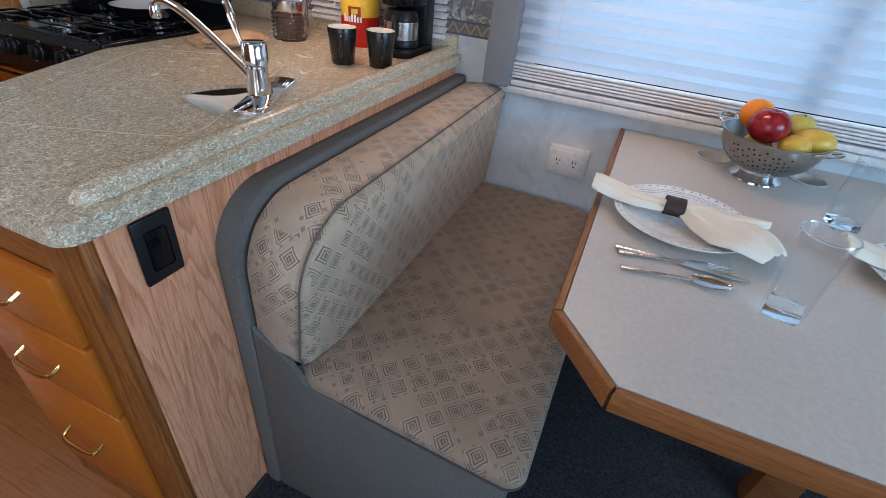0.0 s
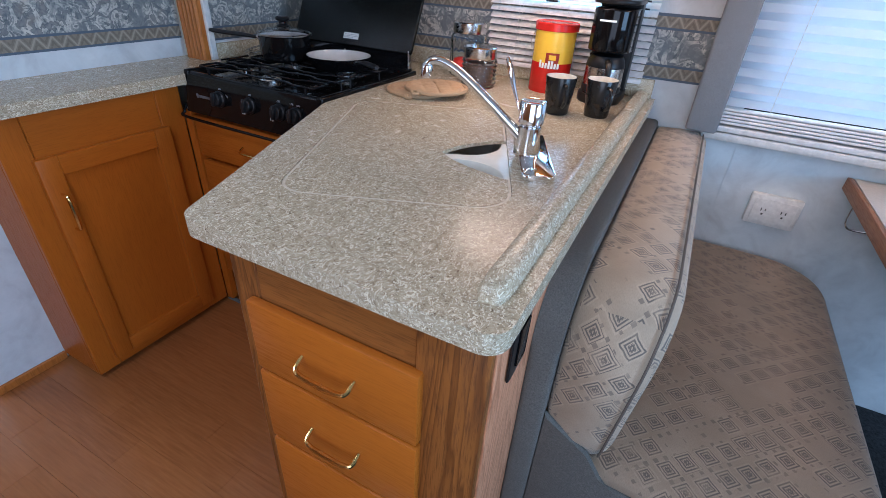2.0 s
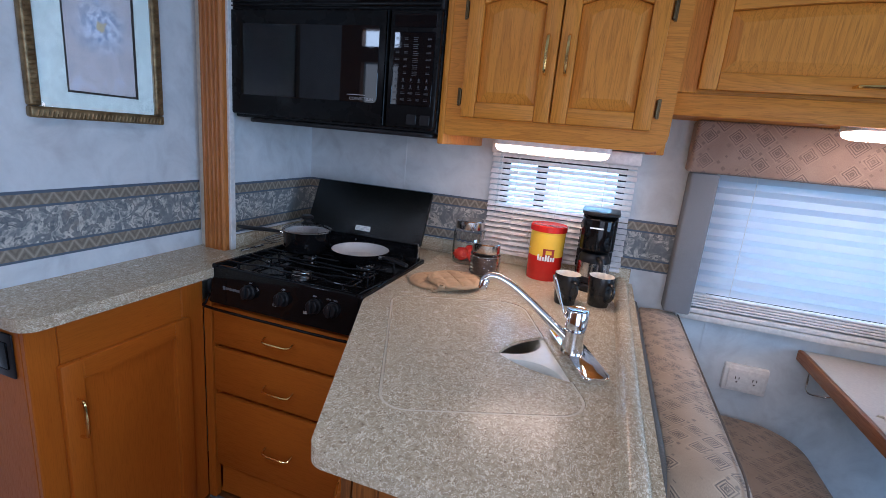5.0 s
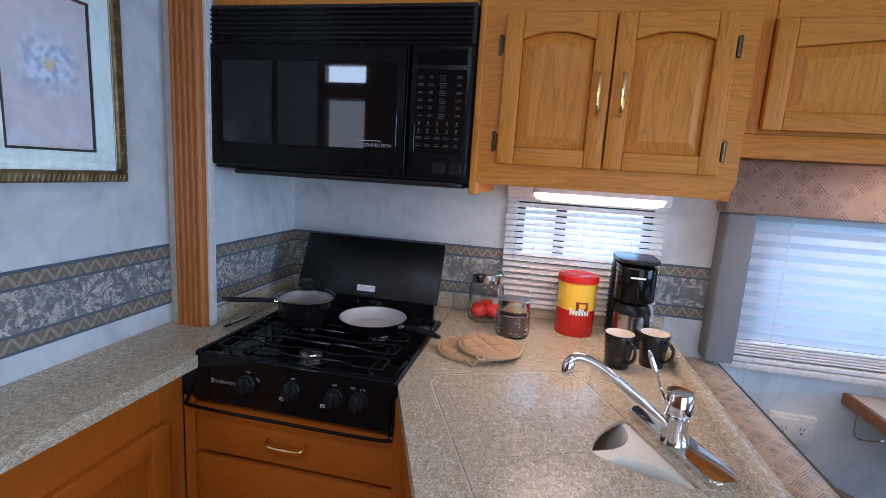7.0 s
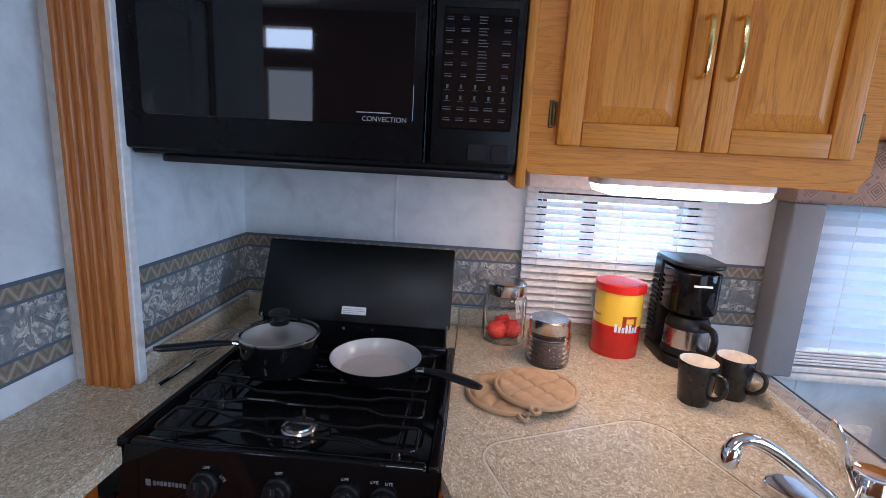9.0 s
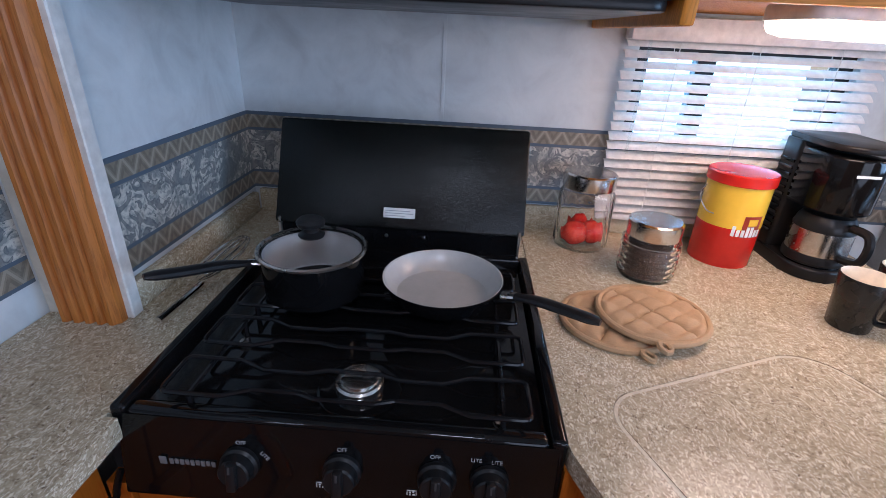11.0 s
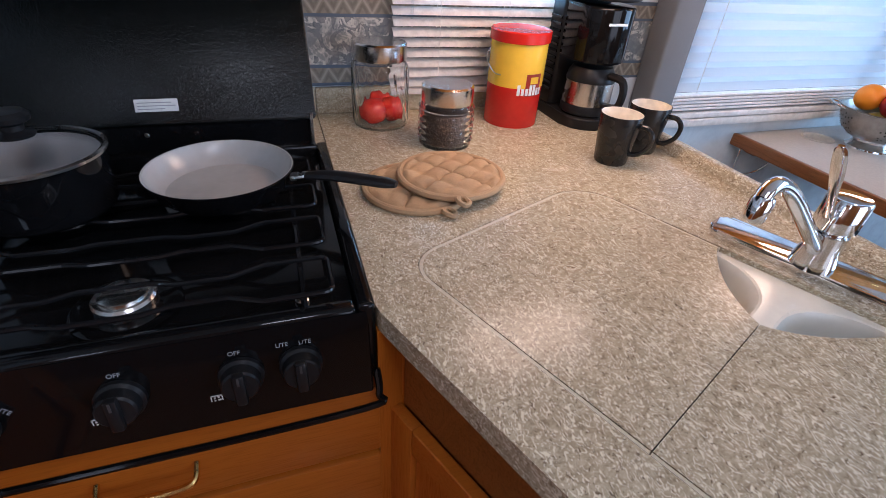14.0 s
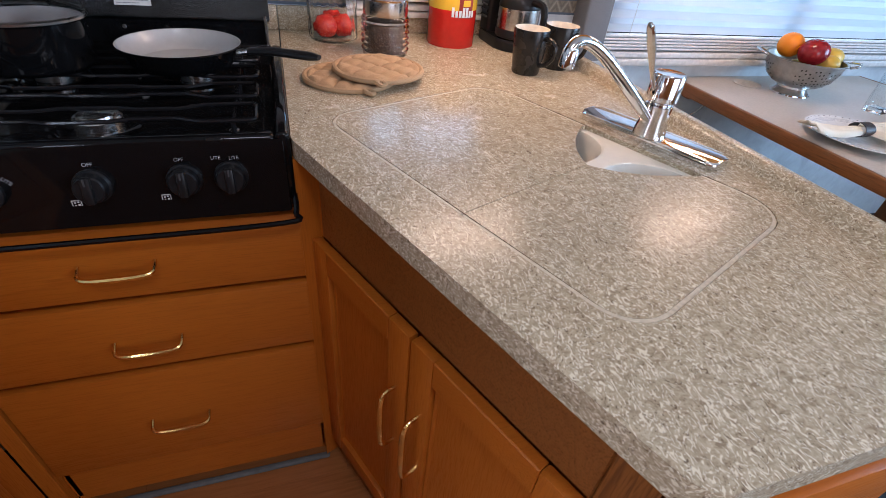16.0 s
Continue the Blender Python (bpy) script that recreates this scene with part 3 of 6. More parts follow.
# paper border strips
for nm, bm in (("trim_border_west", box(LEFT, LEFT + 0.002, 0.152, 1.035, 0.945, 1.128, 0)), ("trim_border_slide", box(INNER, INNER + 0.002, 1.064, WALL - 0.002, 0.945, 1.128, 0)),
               ("trim_border_north", box(INNER + 0.002, -0.465, WALL - 0.002, WALL, 0.945, 1.128, 0))):
    solid(nm, bm, border_mat, "blue-grey wallpaper border with pale leaf scrolls", "border", kind="structure")
solid("baseboard", box(LEFT, LEFT + 0.012, 0.15, 0.344, 0.0, 0.028, 0.002), trim_z, "thin oak baseboard", "baseboard", kind="structure")
for nm, u in (("trim_seam_stove", -1.541), ("trim_seam_dinette", -0.318)):
    solid(nm, box(u - 0.004, u + 0.004, WALL - 0.0015, WALL, 1.13 if u < -1 else 0.3, 1.36 if u < -1 else 0.82, 0.0005), wall_mat, "narrow papered panel seam", "trim", kind="structure")

# fluted oak post trim where the slide-out begins
flutes = [(-2.085, 1.038)]
for i in range(5):
    u = -2.083 + i * 0.0185
    flutes += [(u, 1.022), (u + 0.004, 1.016), (u + 0.011, 1.016), (u + 0.015, 1.022)]
flutes += [(-1.99, 1.024), (-1.99, 1.038)]
oak_post = thing("trim_slide_post", (-2.04, 1.03, COUNTER), "fluted orange oak trim board standing on the counter", "trim", kind="structure")
part("board", prism(flutes, COUNTER, 2.199), trim_z, oak_post)
part("edge_strip", box(-1.9995, -1.9795, 1.038, 1.0615, COUNTER, 2.199, 0.002), white_paint, oak_post, "white plastic corner strip")
part("return_strip", box(LEFT + 0.001, -2.075, 1.038, 1.0615, COUNTER, 2.199, 0.002), beige_plastic, oak_post, "beige return strip")


# ---- cabinet pieces ----
def bow_handle(a, b, out, r=0.0042, rise=0.026):
    """A bowed wire pull from a to b, standing off along out."""
    a, b, o = Vector(a), Vector(b), Vector(out)
    d = b - a
    pts = [a, a + o * rise * 0.75 + d * 0.02, a + o * rise + d * 0.16, a + o * rise * 1.05 + d * 0.5, b + o * rise - d * 0.16, b + o * rise * 0.75 - d * 0.02, b]
    line = glide(pts, 5)
    n = len(line)
    return tube(line, [r * (1.25 - 0.45 * abs(2 * i / (n - 1) - 1)) for i in range(n)], 8)


def arch_line(u0, u1, w, rise, n=12):
    """Points from u1 back to u0 along the top of an opening, shouldered and bowed."""
    out = []
    for i in range(n + 1):
        t = i / n
        u = u1 + (u0 - u1) * t
        k = max(0.0, 1 - (abs(2 * t - 1) / 0.96) ** 2.1) if abs(2 * t - 1) < 0.96 else 0.0
        out.append((u, w + rise * k))
    return out


def panel_door(parent, m, wd, ht, mats, stile=0.05, rise=0.0, raised=True, handle=None, thick=0.019, hinges=()):
    """A framed door; local x runs across, z up, and its face looks to -y. m places it."""
    up, across = mats
    s = stile
    bm = box(0, s, -thick, 0, 0, ht, 0.004, 2)
    box(wd - s, wd, -thick, 0, 0, ht, 0.004, 2, bm)
    lower = box(s, wd - s, -thick + 0.0004, 0, 0.0004, s, 0.003, 2)
    top = [(s, ht), (s, ht - s)] + arch_line(s, wd - s, ht - s, rise)[::-1][1:-1] + [(wd - s, ht - s), (wd - s, ht)]
    if rise:
        top = [(s, ht), (s, ht - s - rise)] + [(u, w - rise) for u, w in arch_line(s, wd - s, ht - s, rise)[::-1][1:-1]] + [(wd - s, ht - s - rise), (wd - s, ht)]
    upper = prism(top, -thick + 0.0004, -0.0002, "y", 0.002, 1)
    door = part("door", moved(bm, m), up, parent)
    part("rail", moved(lower, m), across, door)
    part("rail", moved(upper, m), across, door)
    i0, i1 = s + 0.001, wd - s - 0.001
    ring0 = [(i0, i0), (i1, i0)] + [(u, w - rise) for u, w in arch_line(i0, i1, ht - s - 0.001, rise)]
    g = 0.028 if raised else 0.006
    ring1 = [(i0 + g, i0 + g), (i1 - g, i0 + g)] + [(u, w - rise - g) for u, w in arch_line(i0 + g, i1 - g, ht - s, rise)]
    bm = bmesh.new()
    y0, y1 = (-0.006, -thick + 0.002) if raised else (-0.009, -0.007)
    v0, v1 = [bm.verts.new((u, y0, w)) for u, w in ring0], [bm.verts.new((u, y1, w)) for u, w in ring1]
    back = [bm.verts.new((u, -0.001, w)) for u, w in ring0]
    n = len(v0)
    for i in range(n):
        j = (i + 1) % n
        bm.faces.new((v0[i], v0[j], v1[j], v1[i])), bm.faces.new((back[i], back[j], v0[j], v0[i]))
    bm.faces.new(v1), bm.faces.new(back)
    part("panel", moved(bm, m), up, door, sharp=12)
    if handle:
        part("handle", moved(bow_handle((handle[0], -thick, handle[1]), (handle[0], -thick, handle[2]), (0, -1, 0), 0.0045), m), brass, door, "brass bow pull")
    for hz in hinges:
        bm = tube([(hz[0], -0.004, hz[1]), (hz[0], -0.004, hz[1] + 0.042)], 0.004, 8)
        box(min(hz[0], hz[0] + hz[2] * 0.7), max(hz[0], hz[0] + hz[2] * 0.7), -0.003, 0.0, hz[1] - 0.004, hz[1] + 0.046, 0.0012, 1, bm)
        part("hinge", moved(bm, m), antique, door, "antique brass hinge")
    return door


def drawer(parent, m, wd, ht, mat, handle_at, thick=0.02):
    """A slab drawer front with eased edges and a bow pull."""
    d = part("drawer_front", moved(box(0, wd, -thick, 0, 0, ht, 0.0045, 2), m), mat, parent)
    u0, u1, w = handle_at
    part("handle", moved(bow_handle((u0, -thick, w), (u1, -thick, w), (0, -0.9, -0.42), 0.004, 0.027), m), brass, d, "brass bow pull")
    return d


# left base cabinet; its door looks to +x
lc = thing("base_cabinet", (-2.0, 0.6, 0.0), "orange-brown oak base cabinet with one closed door", "cabinet", "base cabinets")
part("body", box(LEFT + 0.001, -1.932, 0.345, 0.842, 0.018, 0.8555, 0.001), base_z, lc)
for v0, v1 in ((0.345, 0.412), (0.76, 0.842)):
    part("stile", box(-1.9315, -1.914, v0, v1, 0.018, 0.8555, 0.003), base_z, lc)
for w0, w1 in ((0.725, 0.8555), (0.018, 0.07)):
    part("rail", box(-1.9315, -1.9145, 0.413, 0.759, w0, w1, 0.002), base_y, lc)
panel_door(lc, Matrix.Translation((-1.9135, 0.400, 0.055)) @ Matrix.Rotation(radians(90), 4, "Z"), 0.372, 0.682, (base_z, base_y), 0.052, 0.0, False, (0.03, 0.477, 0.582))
part("filler", box(-1.9135, -1.8830, 0.8425, 0.8660, 0.018, 0.772, 0.001), base_z, lc)
part("toe_board", box(LEFT + 0.01, -1.97, 0.36, 0.842, 0.0, 0.0178, 0.001), toe_mat, lc, "dark recessed toe board")

# drawer unit under the stove
su = thing("stove_drawer_unit", (-1.61, 1.1, 0.0), "orange-brown oak drawer unit under the stove", "cabinet", "base cabinets")
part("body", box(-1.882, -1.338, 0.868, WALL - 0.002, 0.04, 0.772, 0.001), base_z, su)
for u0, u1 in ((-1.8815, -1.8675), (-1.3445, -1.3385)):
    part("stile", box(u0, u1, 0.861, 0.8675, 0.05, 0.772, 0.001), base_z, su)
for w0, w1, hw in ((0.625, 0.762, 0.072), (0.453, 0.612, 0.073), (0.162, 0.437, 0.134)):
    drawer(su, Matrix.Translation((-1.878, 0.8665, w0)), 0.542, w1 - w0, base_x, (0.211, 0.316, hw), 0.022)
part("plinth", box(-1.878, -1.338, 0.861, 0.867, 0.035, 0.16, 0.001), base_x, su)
part("toe_strip", box(-1.92, -1.33, 0.845, 0.86, 0.0, 0.012, 0.004), plain("grey_seal", (0.12, 0.125, 0.12), 0.8), su, "grey rubber floor seal")

# peninsula: local frame along the slanted front
DIAG = Vector((0.394, -0.919)).normalized()
NORM = Vector((-DIAG.y, DIAG.x))
P0 = Vector((-1.336, 0.85))
slant = Matrix(((DIAG.x, NORM.x, 0, P0.x), (DIAG.y, NORM.y, 0, P0.y), (0, 0, 1, 0), (0, 0, 0, 1)))


def on_slant(a, b):
    q = P0 + DIAG * a + NORM * b
    return (q.x, q.y)


pen = thing("sink_cabinet", (-0.95, 0.7, 0.0), "oak peninsula cabinet with sink doors and a drawer stack", "cabinet", "base cabinets")
hull = [on_slant(-0.068, 0.052), on_slant(0.585, 0.052), (-1.03, 0.2945), (-0.62, 0.2945), (-0.62, WALL - 0.002), (-1.335, WALL - 0.002)]
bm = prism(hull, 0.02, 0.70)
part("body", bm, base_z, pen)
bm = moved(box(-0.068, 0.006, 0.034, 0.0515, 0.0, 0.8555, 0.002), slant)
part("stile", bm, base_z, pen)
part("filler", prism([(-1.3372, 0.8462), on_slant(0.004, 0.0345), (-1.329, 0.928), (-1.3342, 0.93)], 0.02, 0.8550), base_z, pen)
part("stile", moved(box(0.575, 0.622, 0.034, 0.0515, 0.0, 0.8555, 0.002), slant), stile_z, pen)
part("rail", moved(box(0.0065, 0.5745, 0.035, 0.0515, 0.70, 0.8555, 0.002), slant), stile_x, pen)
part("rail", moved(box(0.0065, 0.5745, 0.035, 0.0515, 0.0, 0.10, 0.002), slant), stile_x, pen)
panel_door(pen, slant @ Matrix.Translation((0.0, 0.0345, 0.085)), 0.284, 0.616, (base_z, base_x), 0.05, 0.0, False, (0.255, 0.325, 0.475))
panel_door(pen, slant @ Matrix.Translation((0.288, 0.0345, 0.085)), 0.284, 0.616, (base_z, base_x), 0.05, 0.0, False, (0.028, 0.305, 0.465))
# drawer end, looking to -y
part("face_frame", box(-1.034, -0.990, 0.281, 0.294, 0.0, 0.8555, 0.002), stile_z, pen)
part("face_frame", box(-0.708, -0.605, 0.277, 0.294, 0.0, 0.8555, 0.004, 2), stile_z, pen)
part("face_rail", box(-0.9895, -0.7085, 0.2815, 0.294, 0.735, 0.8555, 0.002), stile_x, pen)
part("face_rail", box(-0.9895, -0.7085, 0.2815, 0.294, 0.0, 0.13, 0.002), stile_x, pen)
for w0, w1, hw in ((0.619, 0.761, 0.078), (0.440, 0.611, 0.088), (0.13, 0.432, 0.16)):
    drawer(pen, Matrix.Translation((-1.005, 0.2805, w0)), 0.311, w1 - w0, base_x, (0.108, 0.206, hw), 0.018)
part("side_panel", box(-0.6195, -0.603, 0.2945, WALL - 0.003, 0.005, 0.8555, 0.001), veneer, pen, "pinkish oak veneer side panel")
part("base_strip", box(-0.6025, -0.594, 0.286, 0.466, 0.004, 0.022, 0.002), toe_mat, pen)


def black_outlet(name, m, label):
    o = thing(name, m.translation, label, "outlet", "black outlets")
    part("plate", moved(box(-0.033, 0.033, -0.006, 0, -0.056, 0.056, 0.004, 2), m), black_plastic, o)
    part("socket", moved(box(-0.018, 0.018, -0.009, -0.0061, -0.034, 0.034, 0.003, 2), m), gloss_plastic, o)
    return o


black_outlet("outlet", Matrix.Translation((-0.6025, 0.372, 0.789)) @ Matrix.Rotation(radians(90), 4, "Z"), "black outlet plate on the veneer cabinet side")
black_outlet("outlet", Matrix.Translation((-1.984, 0.3445, 0.776)), "black outlet plate on the end of the base cabinet")

# ---- worktops ----
SINK_A0, SINK_A1, SINK_B0, SINK_B1 = -0.060, 0.540, 0.079, 0.476


def sink_outline(inset, corner=0.055):
    return fillet([(SINK_A0 + inset, SINK_B0 + inset), (SINK_A1 - inset, SINK_B0 + inset), (SINK_A1 - inset, SINK_B1 - inset), (SINK_A0 + inset, SINK_B1 - inset)],
                  [corner - inset, corner - inset, corner + 0.015 - inset, corner + 0.015 - inset], 8)


opening = [on_slant(a, b) for a, b in sink_outline(0.0)]
outline = fillet([(-1.336, 0.853), (-1.094, 0.250), (-0.587, 0.250), (-0.587, WALL - 0.001), (-1.336, WALL - 0.001)], [0.06, 0.036, 0.032, 0, 0], 6)


def worktop_shape(outer, holes, z0, z1, nose=0.0135):
    bm = sheet(outer, holes, z0, z1)
    rim = [e for e in bm.edges if len(e.link_faces) == 2 and abs(e.verts[0].co.z - e.verts[1].co.z) < 1e-6 and e.calc_face_angle(0) > 1.2]
    far = [e for e in rim if all(v.co.y < WALL - 0.01 for v in e.verts)]
    inner = {tuple(round(c, 5) for c in h) for ring in holes for h in ring}
    far = [e for e in far if (round(e.verts[0].co.x, 5), round(e.verts[0].co.y, 5)) not in inner]
    bmesh.ops.bevel(bm, geom=far, offset=nose, segments=5, affect="EDGES", profile=0.5)
    return bm


top = thing("peninsula_worktop", (-0.95, 0.9, 0.8555), "speckled grey-beige laminate worktop with a rounded edge", "worktop", "worktops")
part("slab", worktop_shape(outline, [opening], 0.856, COUNTER), counter_mat, top)
bm = bmesh.new()
rows_ = []
for k in range(26):
    t = min(1.0, k / 14)
    y_ = 0.300 + 0.045 * (1 - math.cos(t * math.pi / 2)) if k <= 14 else 0.345 + (WALL - 0.02 - 0.345) * (k - 14) / 11
    s = max(0.02, math.sin(t * math.pi / 2))
    half, high = 0.021 * (0.45 + 0.55 * s), 0.0225 * s
    rows_.append([bm.verts.new((-0.629 + half * u, y_, COUNTER - 0.002 + (high + 0.002) * v)) for u, v in
                  ((-1.25, 0.0), (-1.05, 0.12), (-0.93, 0.36), (-0.84, 0.66), (-0.66, 0.88), (-0.4, 0.985), (0.0, 1.0), (0.45, 0.985), (0.72, 0.88), (0.9, 0.66), (0.97, 0.36), (1.0, 0.0))])
for a, b in zip(rows_, rows_[1:]):
    for i in range(11):
        bm.faces.new((a[i], a[i + 1], b[i + 1], b[i]))
bm.faces.new(rows_[0]), bm.faces.new(rows_[-1][::-1])
part("raised_lip", bm, counter_mat, top, sharp=60)
part("backsplash", box(-1.336, -0.6, WALL - 0.0185, WALL - 0.0025, COUNTER + 0.0005, 0.944, 0.003, 2), counter_mat, top)
top2 = thing("stove_side_worktop", (-2.0, 0.8, 0.8555), "speckled grey-beige laminate worktop along the partition wall", "worktop", "worktops")
bm = worktop_shape(fillet([(LEFT + 0.001, 0.322), (-1.868, 0.322), (-1.868, 0.843), (-1.8835, 0.843), (-1.8835, 1.335), (-1.338, 1.335), (-1.338, WALL - 0.001), (INNER + 0.001, WALL - 0.001), (INNER + 0.001, 1.0605), (LEFT + 0.001, 1.0605)],
                          [0, 0.04, 0, 0, 0, 0, 0, 0, 0, 0], 6), [], 0.856, COUNTER)
part("slab", bm, counter_mat, top2)
part("backsplash", box(INNER + 0.0005, INNER + 0.016, 1.064, WALL - 0.02, COUNTER + 0.0005, 0.937, 0.003, 2), counter_mat, top2)
part("backsplash", box(INNER + 0.017, -1.337, WALL - 0.0185, WALL - 0.0025, COUNTER + 0.0005, 0.944, 0.003, 2), counter_mat, top2)

# sink and its two flush covers
sink = thing("sink", (-0.95, 0.75, 0.72), "ivory double-bowl sink mostly hidden by its covers", "sink")


def ring_on_slant(pts):
    return [on_slant(a, b) for a, b in pts]


def bowl_ring(a0, a1, inset):
    return ring_on_slant(fillet([(a0 + inset, 0.108 + inset), (a1 - inset, 0.108 + inset), (a1 - inset, 0.468 - inset), (a0 + inset, 0.468 - inset)], max(0.02, 0.085 - inset * 0.4), 8))


def bowl(a0, a1):
    bm = bmesh.new()
    loops = []
    for inset, z in ((0.0, 0.8785), (0.003, 0.8775), (0.008, 0.868), (0.024, 0.75), (0.034, 0.728), (0.07, 0.722)):
        loops.append([bm.verts.new((*q, z)) for q in bowl_ring(a0, a1, inset)])
    for lo, hi in zip(loops, loops[1:]):
        for i in range(len(lo)):
            j = (i + 1) % len(lo)
            bm.faces.new((lo[i], lo[j], hi[j], hi[i]))
    bm.faces.new(loops[-1])
    return bm


BOWLS = ((-0.044, 0.278), (0.302, 0.524))
part("rim", sheet(ring_on_slant(sink_outline(-0.014)), [bowl_ring(a0, a1, 0.0) for a0, a1 in BOWLS], 0.872, 0.8786), sink_mat, sink)
for a0, a1 in BOWLS:
    part("bowl", bowl(a0, a1), sink_mat, sink)


def notch(p, q, r_, n=8):
    """A bowed line from p by q to r_."""
    return [((1 - t) ** 2 * p[0] + 2 * t * (1 - t) * q[0] + t * t * r_[0], (1 - t) ** 2 * p[1] + 2 * t * (1 - t) * q[1] + t * t * r_[1]) for t in [i / n for i in range(n + 1)]]


SPLIT, EDGE = 0.291, 0.0062


def cover_ring(near, inset):
    """The outline of one cover, drawn in by inset on its outer sides; the near one meets the other along the split."""
    lo_b, hi_b = SINK_B0 + inset, SINK_B1 - inset
    if near:
        a1 = SINK_A1 - inset
        ring = [(SPLIT + 0.0006, lo_b)] + fillet([(0.3, lo_b), (a1, lo_b), (a1, hi_b), (0.42, hi_b)], [0, 0.055 - inset, 0.070 - inset, 0], 8)[1:-1]
        return ring + notch((0.412, hi_b), (0.352, 0.362), (SPLIT + 0.0006, 0.340), 10)
    a0 = SINK_A0 + inset
    ring = notch((SPLIT - 0.0006, 0.340), (0.222, 0.378), (0.188, hi_b), 10)
    return ring + fillet([(0.18, hi_b), (a0, hi_b), (a0, lo_b), (0.28, lo_b)], [0, 0.070 - inset, 0.055 - inset, 0], 8)[1:-1] + [(SPLIT - 0.0006, lo_b)]


def outer_side(near, inset):
    """The three outer sides of a cover, from the split round to the notch."""
    lo_b, hi_b = SINK_B0 + inset, SINK_B1 - inset
    a_end = SINK_A1 - inset if near else SINK_A0 + inset
    first, last = (SPLIT + 0.0006, 0.409) if near else (SPLIT - 0.0006, 0.191)
    return fillet([(first, lo_b), (a_end, lo_b), (a_end, hi_b), (last, hi_b)], [0, 0.055 - inset, 0.070 - inset, 0], 8)


for near in (False, True):
    c_ = on_slant(0.42 if near else 0.1, 0.26)
    cover = thing("sink_cover", (*c_, 0.8788), "speckled laminate sink cover lying flush in the worktop", "sink cover", "sink covers")
    bm = sheet(ring_on_slant(cover_ring(near, EDGE)), [], 0.8788, COUNTER - 0.0004)
    bmesh.ops.bevel(bm, geom=[e for e in bm.edges if all(v.co.z > 0.88 for v in e.verts) and e.calc_face_angle(0) > 1.2], offset=0.0014, segments=2, affect="EDGES", profile=0.5)
    part("panel", bm, counter_mat, cover)
    inner, outer = outer_side(near, EDGE - 0.0003), outer_side(near, 0.0006)
    bm = prism(ring_on_slant(outer + inner[::-1]), 0.8788, COUNTER - 0.0010, "z", 0.0010, 1)
    part("edge_band", bm, band_mat, cover, "pale routed edge")

# ---- stove ----
stove = thing("stove", (-1.61, 1.08, 0.772), "black built-in gas range top with three burners and raised lid", "stove")
bm = box(-1.8825, -1.862, 0.848, 1.334, 0.775, 0.899, 0.006, 3)
box(-1.358, -1.3375, 0.848, 1.334, 0.775, 0.899, 0.006, 3, bm)
box(-1.8625, -1.3575, 1.30, 1.334, 0.775, 0.905, 0.004, 2, bm)
box(-1.8625, -1.3575, 0.848, 0.872, 0.80, 0.896, 0.008, 3, bm)
part("rim", bm, enamel, stove)
part("cooktop", box(-1.8625, -1.3575, 0.87, 1.302, 0.78, 0.884, 0.002), enamel, stove)
part("control_panel", prism([(0.828, 0.778), (0.8475, 0.890), (0.8475, 0.778)], -1.874, -1.346, "x", 0.003, 2), gloss_plastic, stove)
rail = glide([(-1.885, 0.842, 0.80), (-1.884, 0.824, 0.775), (-1.865, 0.817, 0.7625), (-1.61, 0.815, 0.761), (-1.36, 0.817, 0.7625), (-1.341, 0.824, 0.775), (-1.340, 0.842, 0.80)], 6)
part("front_bar", tube(rail, 0.0045, 8), gloss_plastic, stove, "thin glossy black bar")
tiltk = Matrix.Rotation(radians(-10), 4, "X")
for kx, kz in ((-1.724, 0.835), (-1.60, 0.837), (-1.487, 0.838), (-1.425, 0.839)):
    m = Matrix.Translation((kx, 0.838, kz)) @ tiltk @ Matrix.Rotation(radians(90), 4, "X")
    bm = lathe([(0.0, 0.0), (0.0235, 0.0), (0.0235, 0.006), (0.0205, 0.009), (0.019, 0.02), (0.017, 0.022), (0, 0.022)], seg=28)
    box(-0.006, 0.006, -0.019, 0.019, 0.018, 0.029, 0.003, 2, bm)
    k = part("knob", moved(bm, m), black_plastic, stove)
    part("pointer", moved(box(-0.0012, 0.0012, 0.008, 0.018, 0.0292, 0.0298, 0), m), plain("faint_pointer_ink", (0.05, 0.05, 0.052), 0.5, bump=0), k)


def flat_text(body, m, size, material, parent, name="lettering", label="", depth=0.0002):
    """Raised lettering in the built-in face, turned into a mesh part."""
    cu = bpy.data.curves.new(name, "FONT")
    cu.body, cu.size, cu.extrude, cu.align_x, cu.align_y = body, size, depth, "CENTER", "CENTER"
    tmp = bpy.data.objects.new(name, cu)
    scene.collection.objects.link(tmp)
    me = bpy.data.meshes.new_from_object(tmp.evaluated_get(bpy.context.evaluated_depsgraph_get()))
    bpy.data.objects.remove(tmp)
    bm = bmesh.new()
    bm.from_mesh(me)
    bpy.data.meshes.remove(me)
    return part(name, moved(bm, m), material, parent, label)


def to_face(x, y, z, lean=0.0):
    """Places lettering on a face that looks to -y."""
    return Matrix.Translation((x, y, z)) @ Matrix.Rotation(radians(90 - lean), 4, "X")


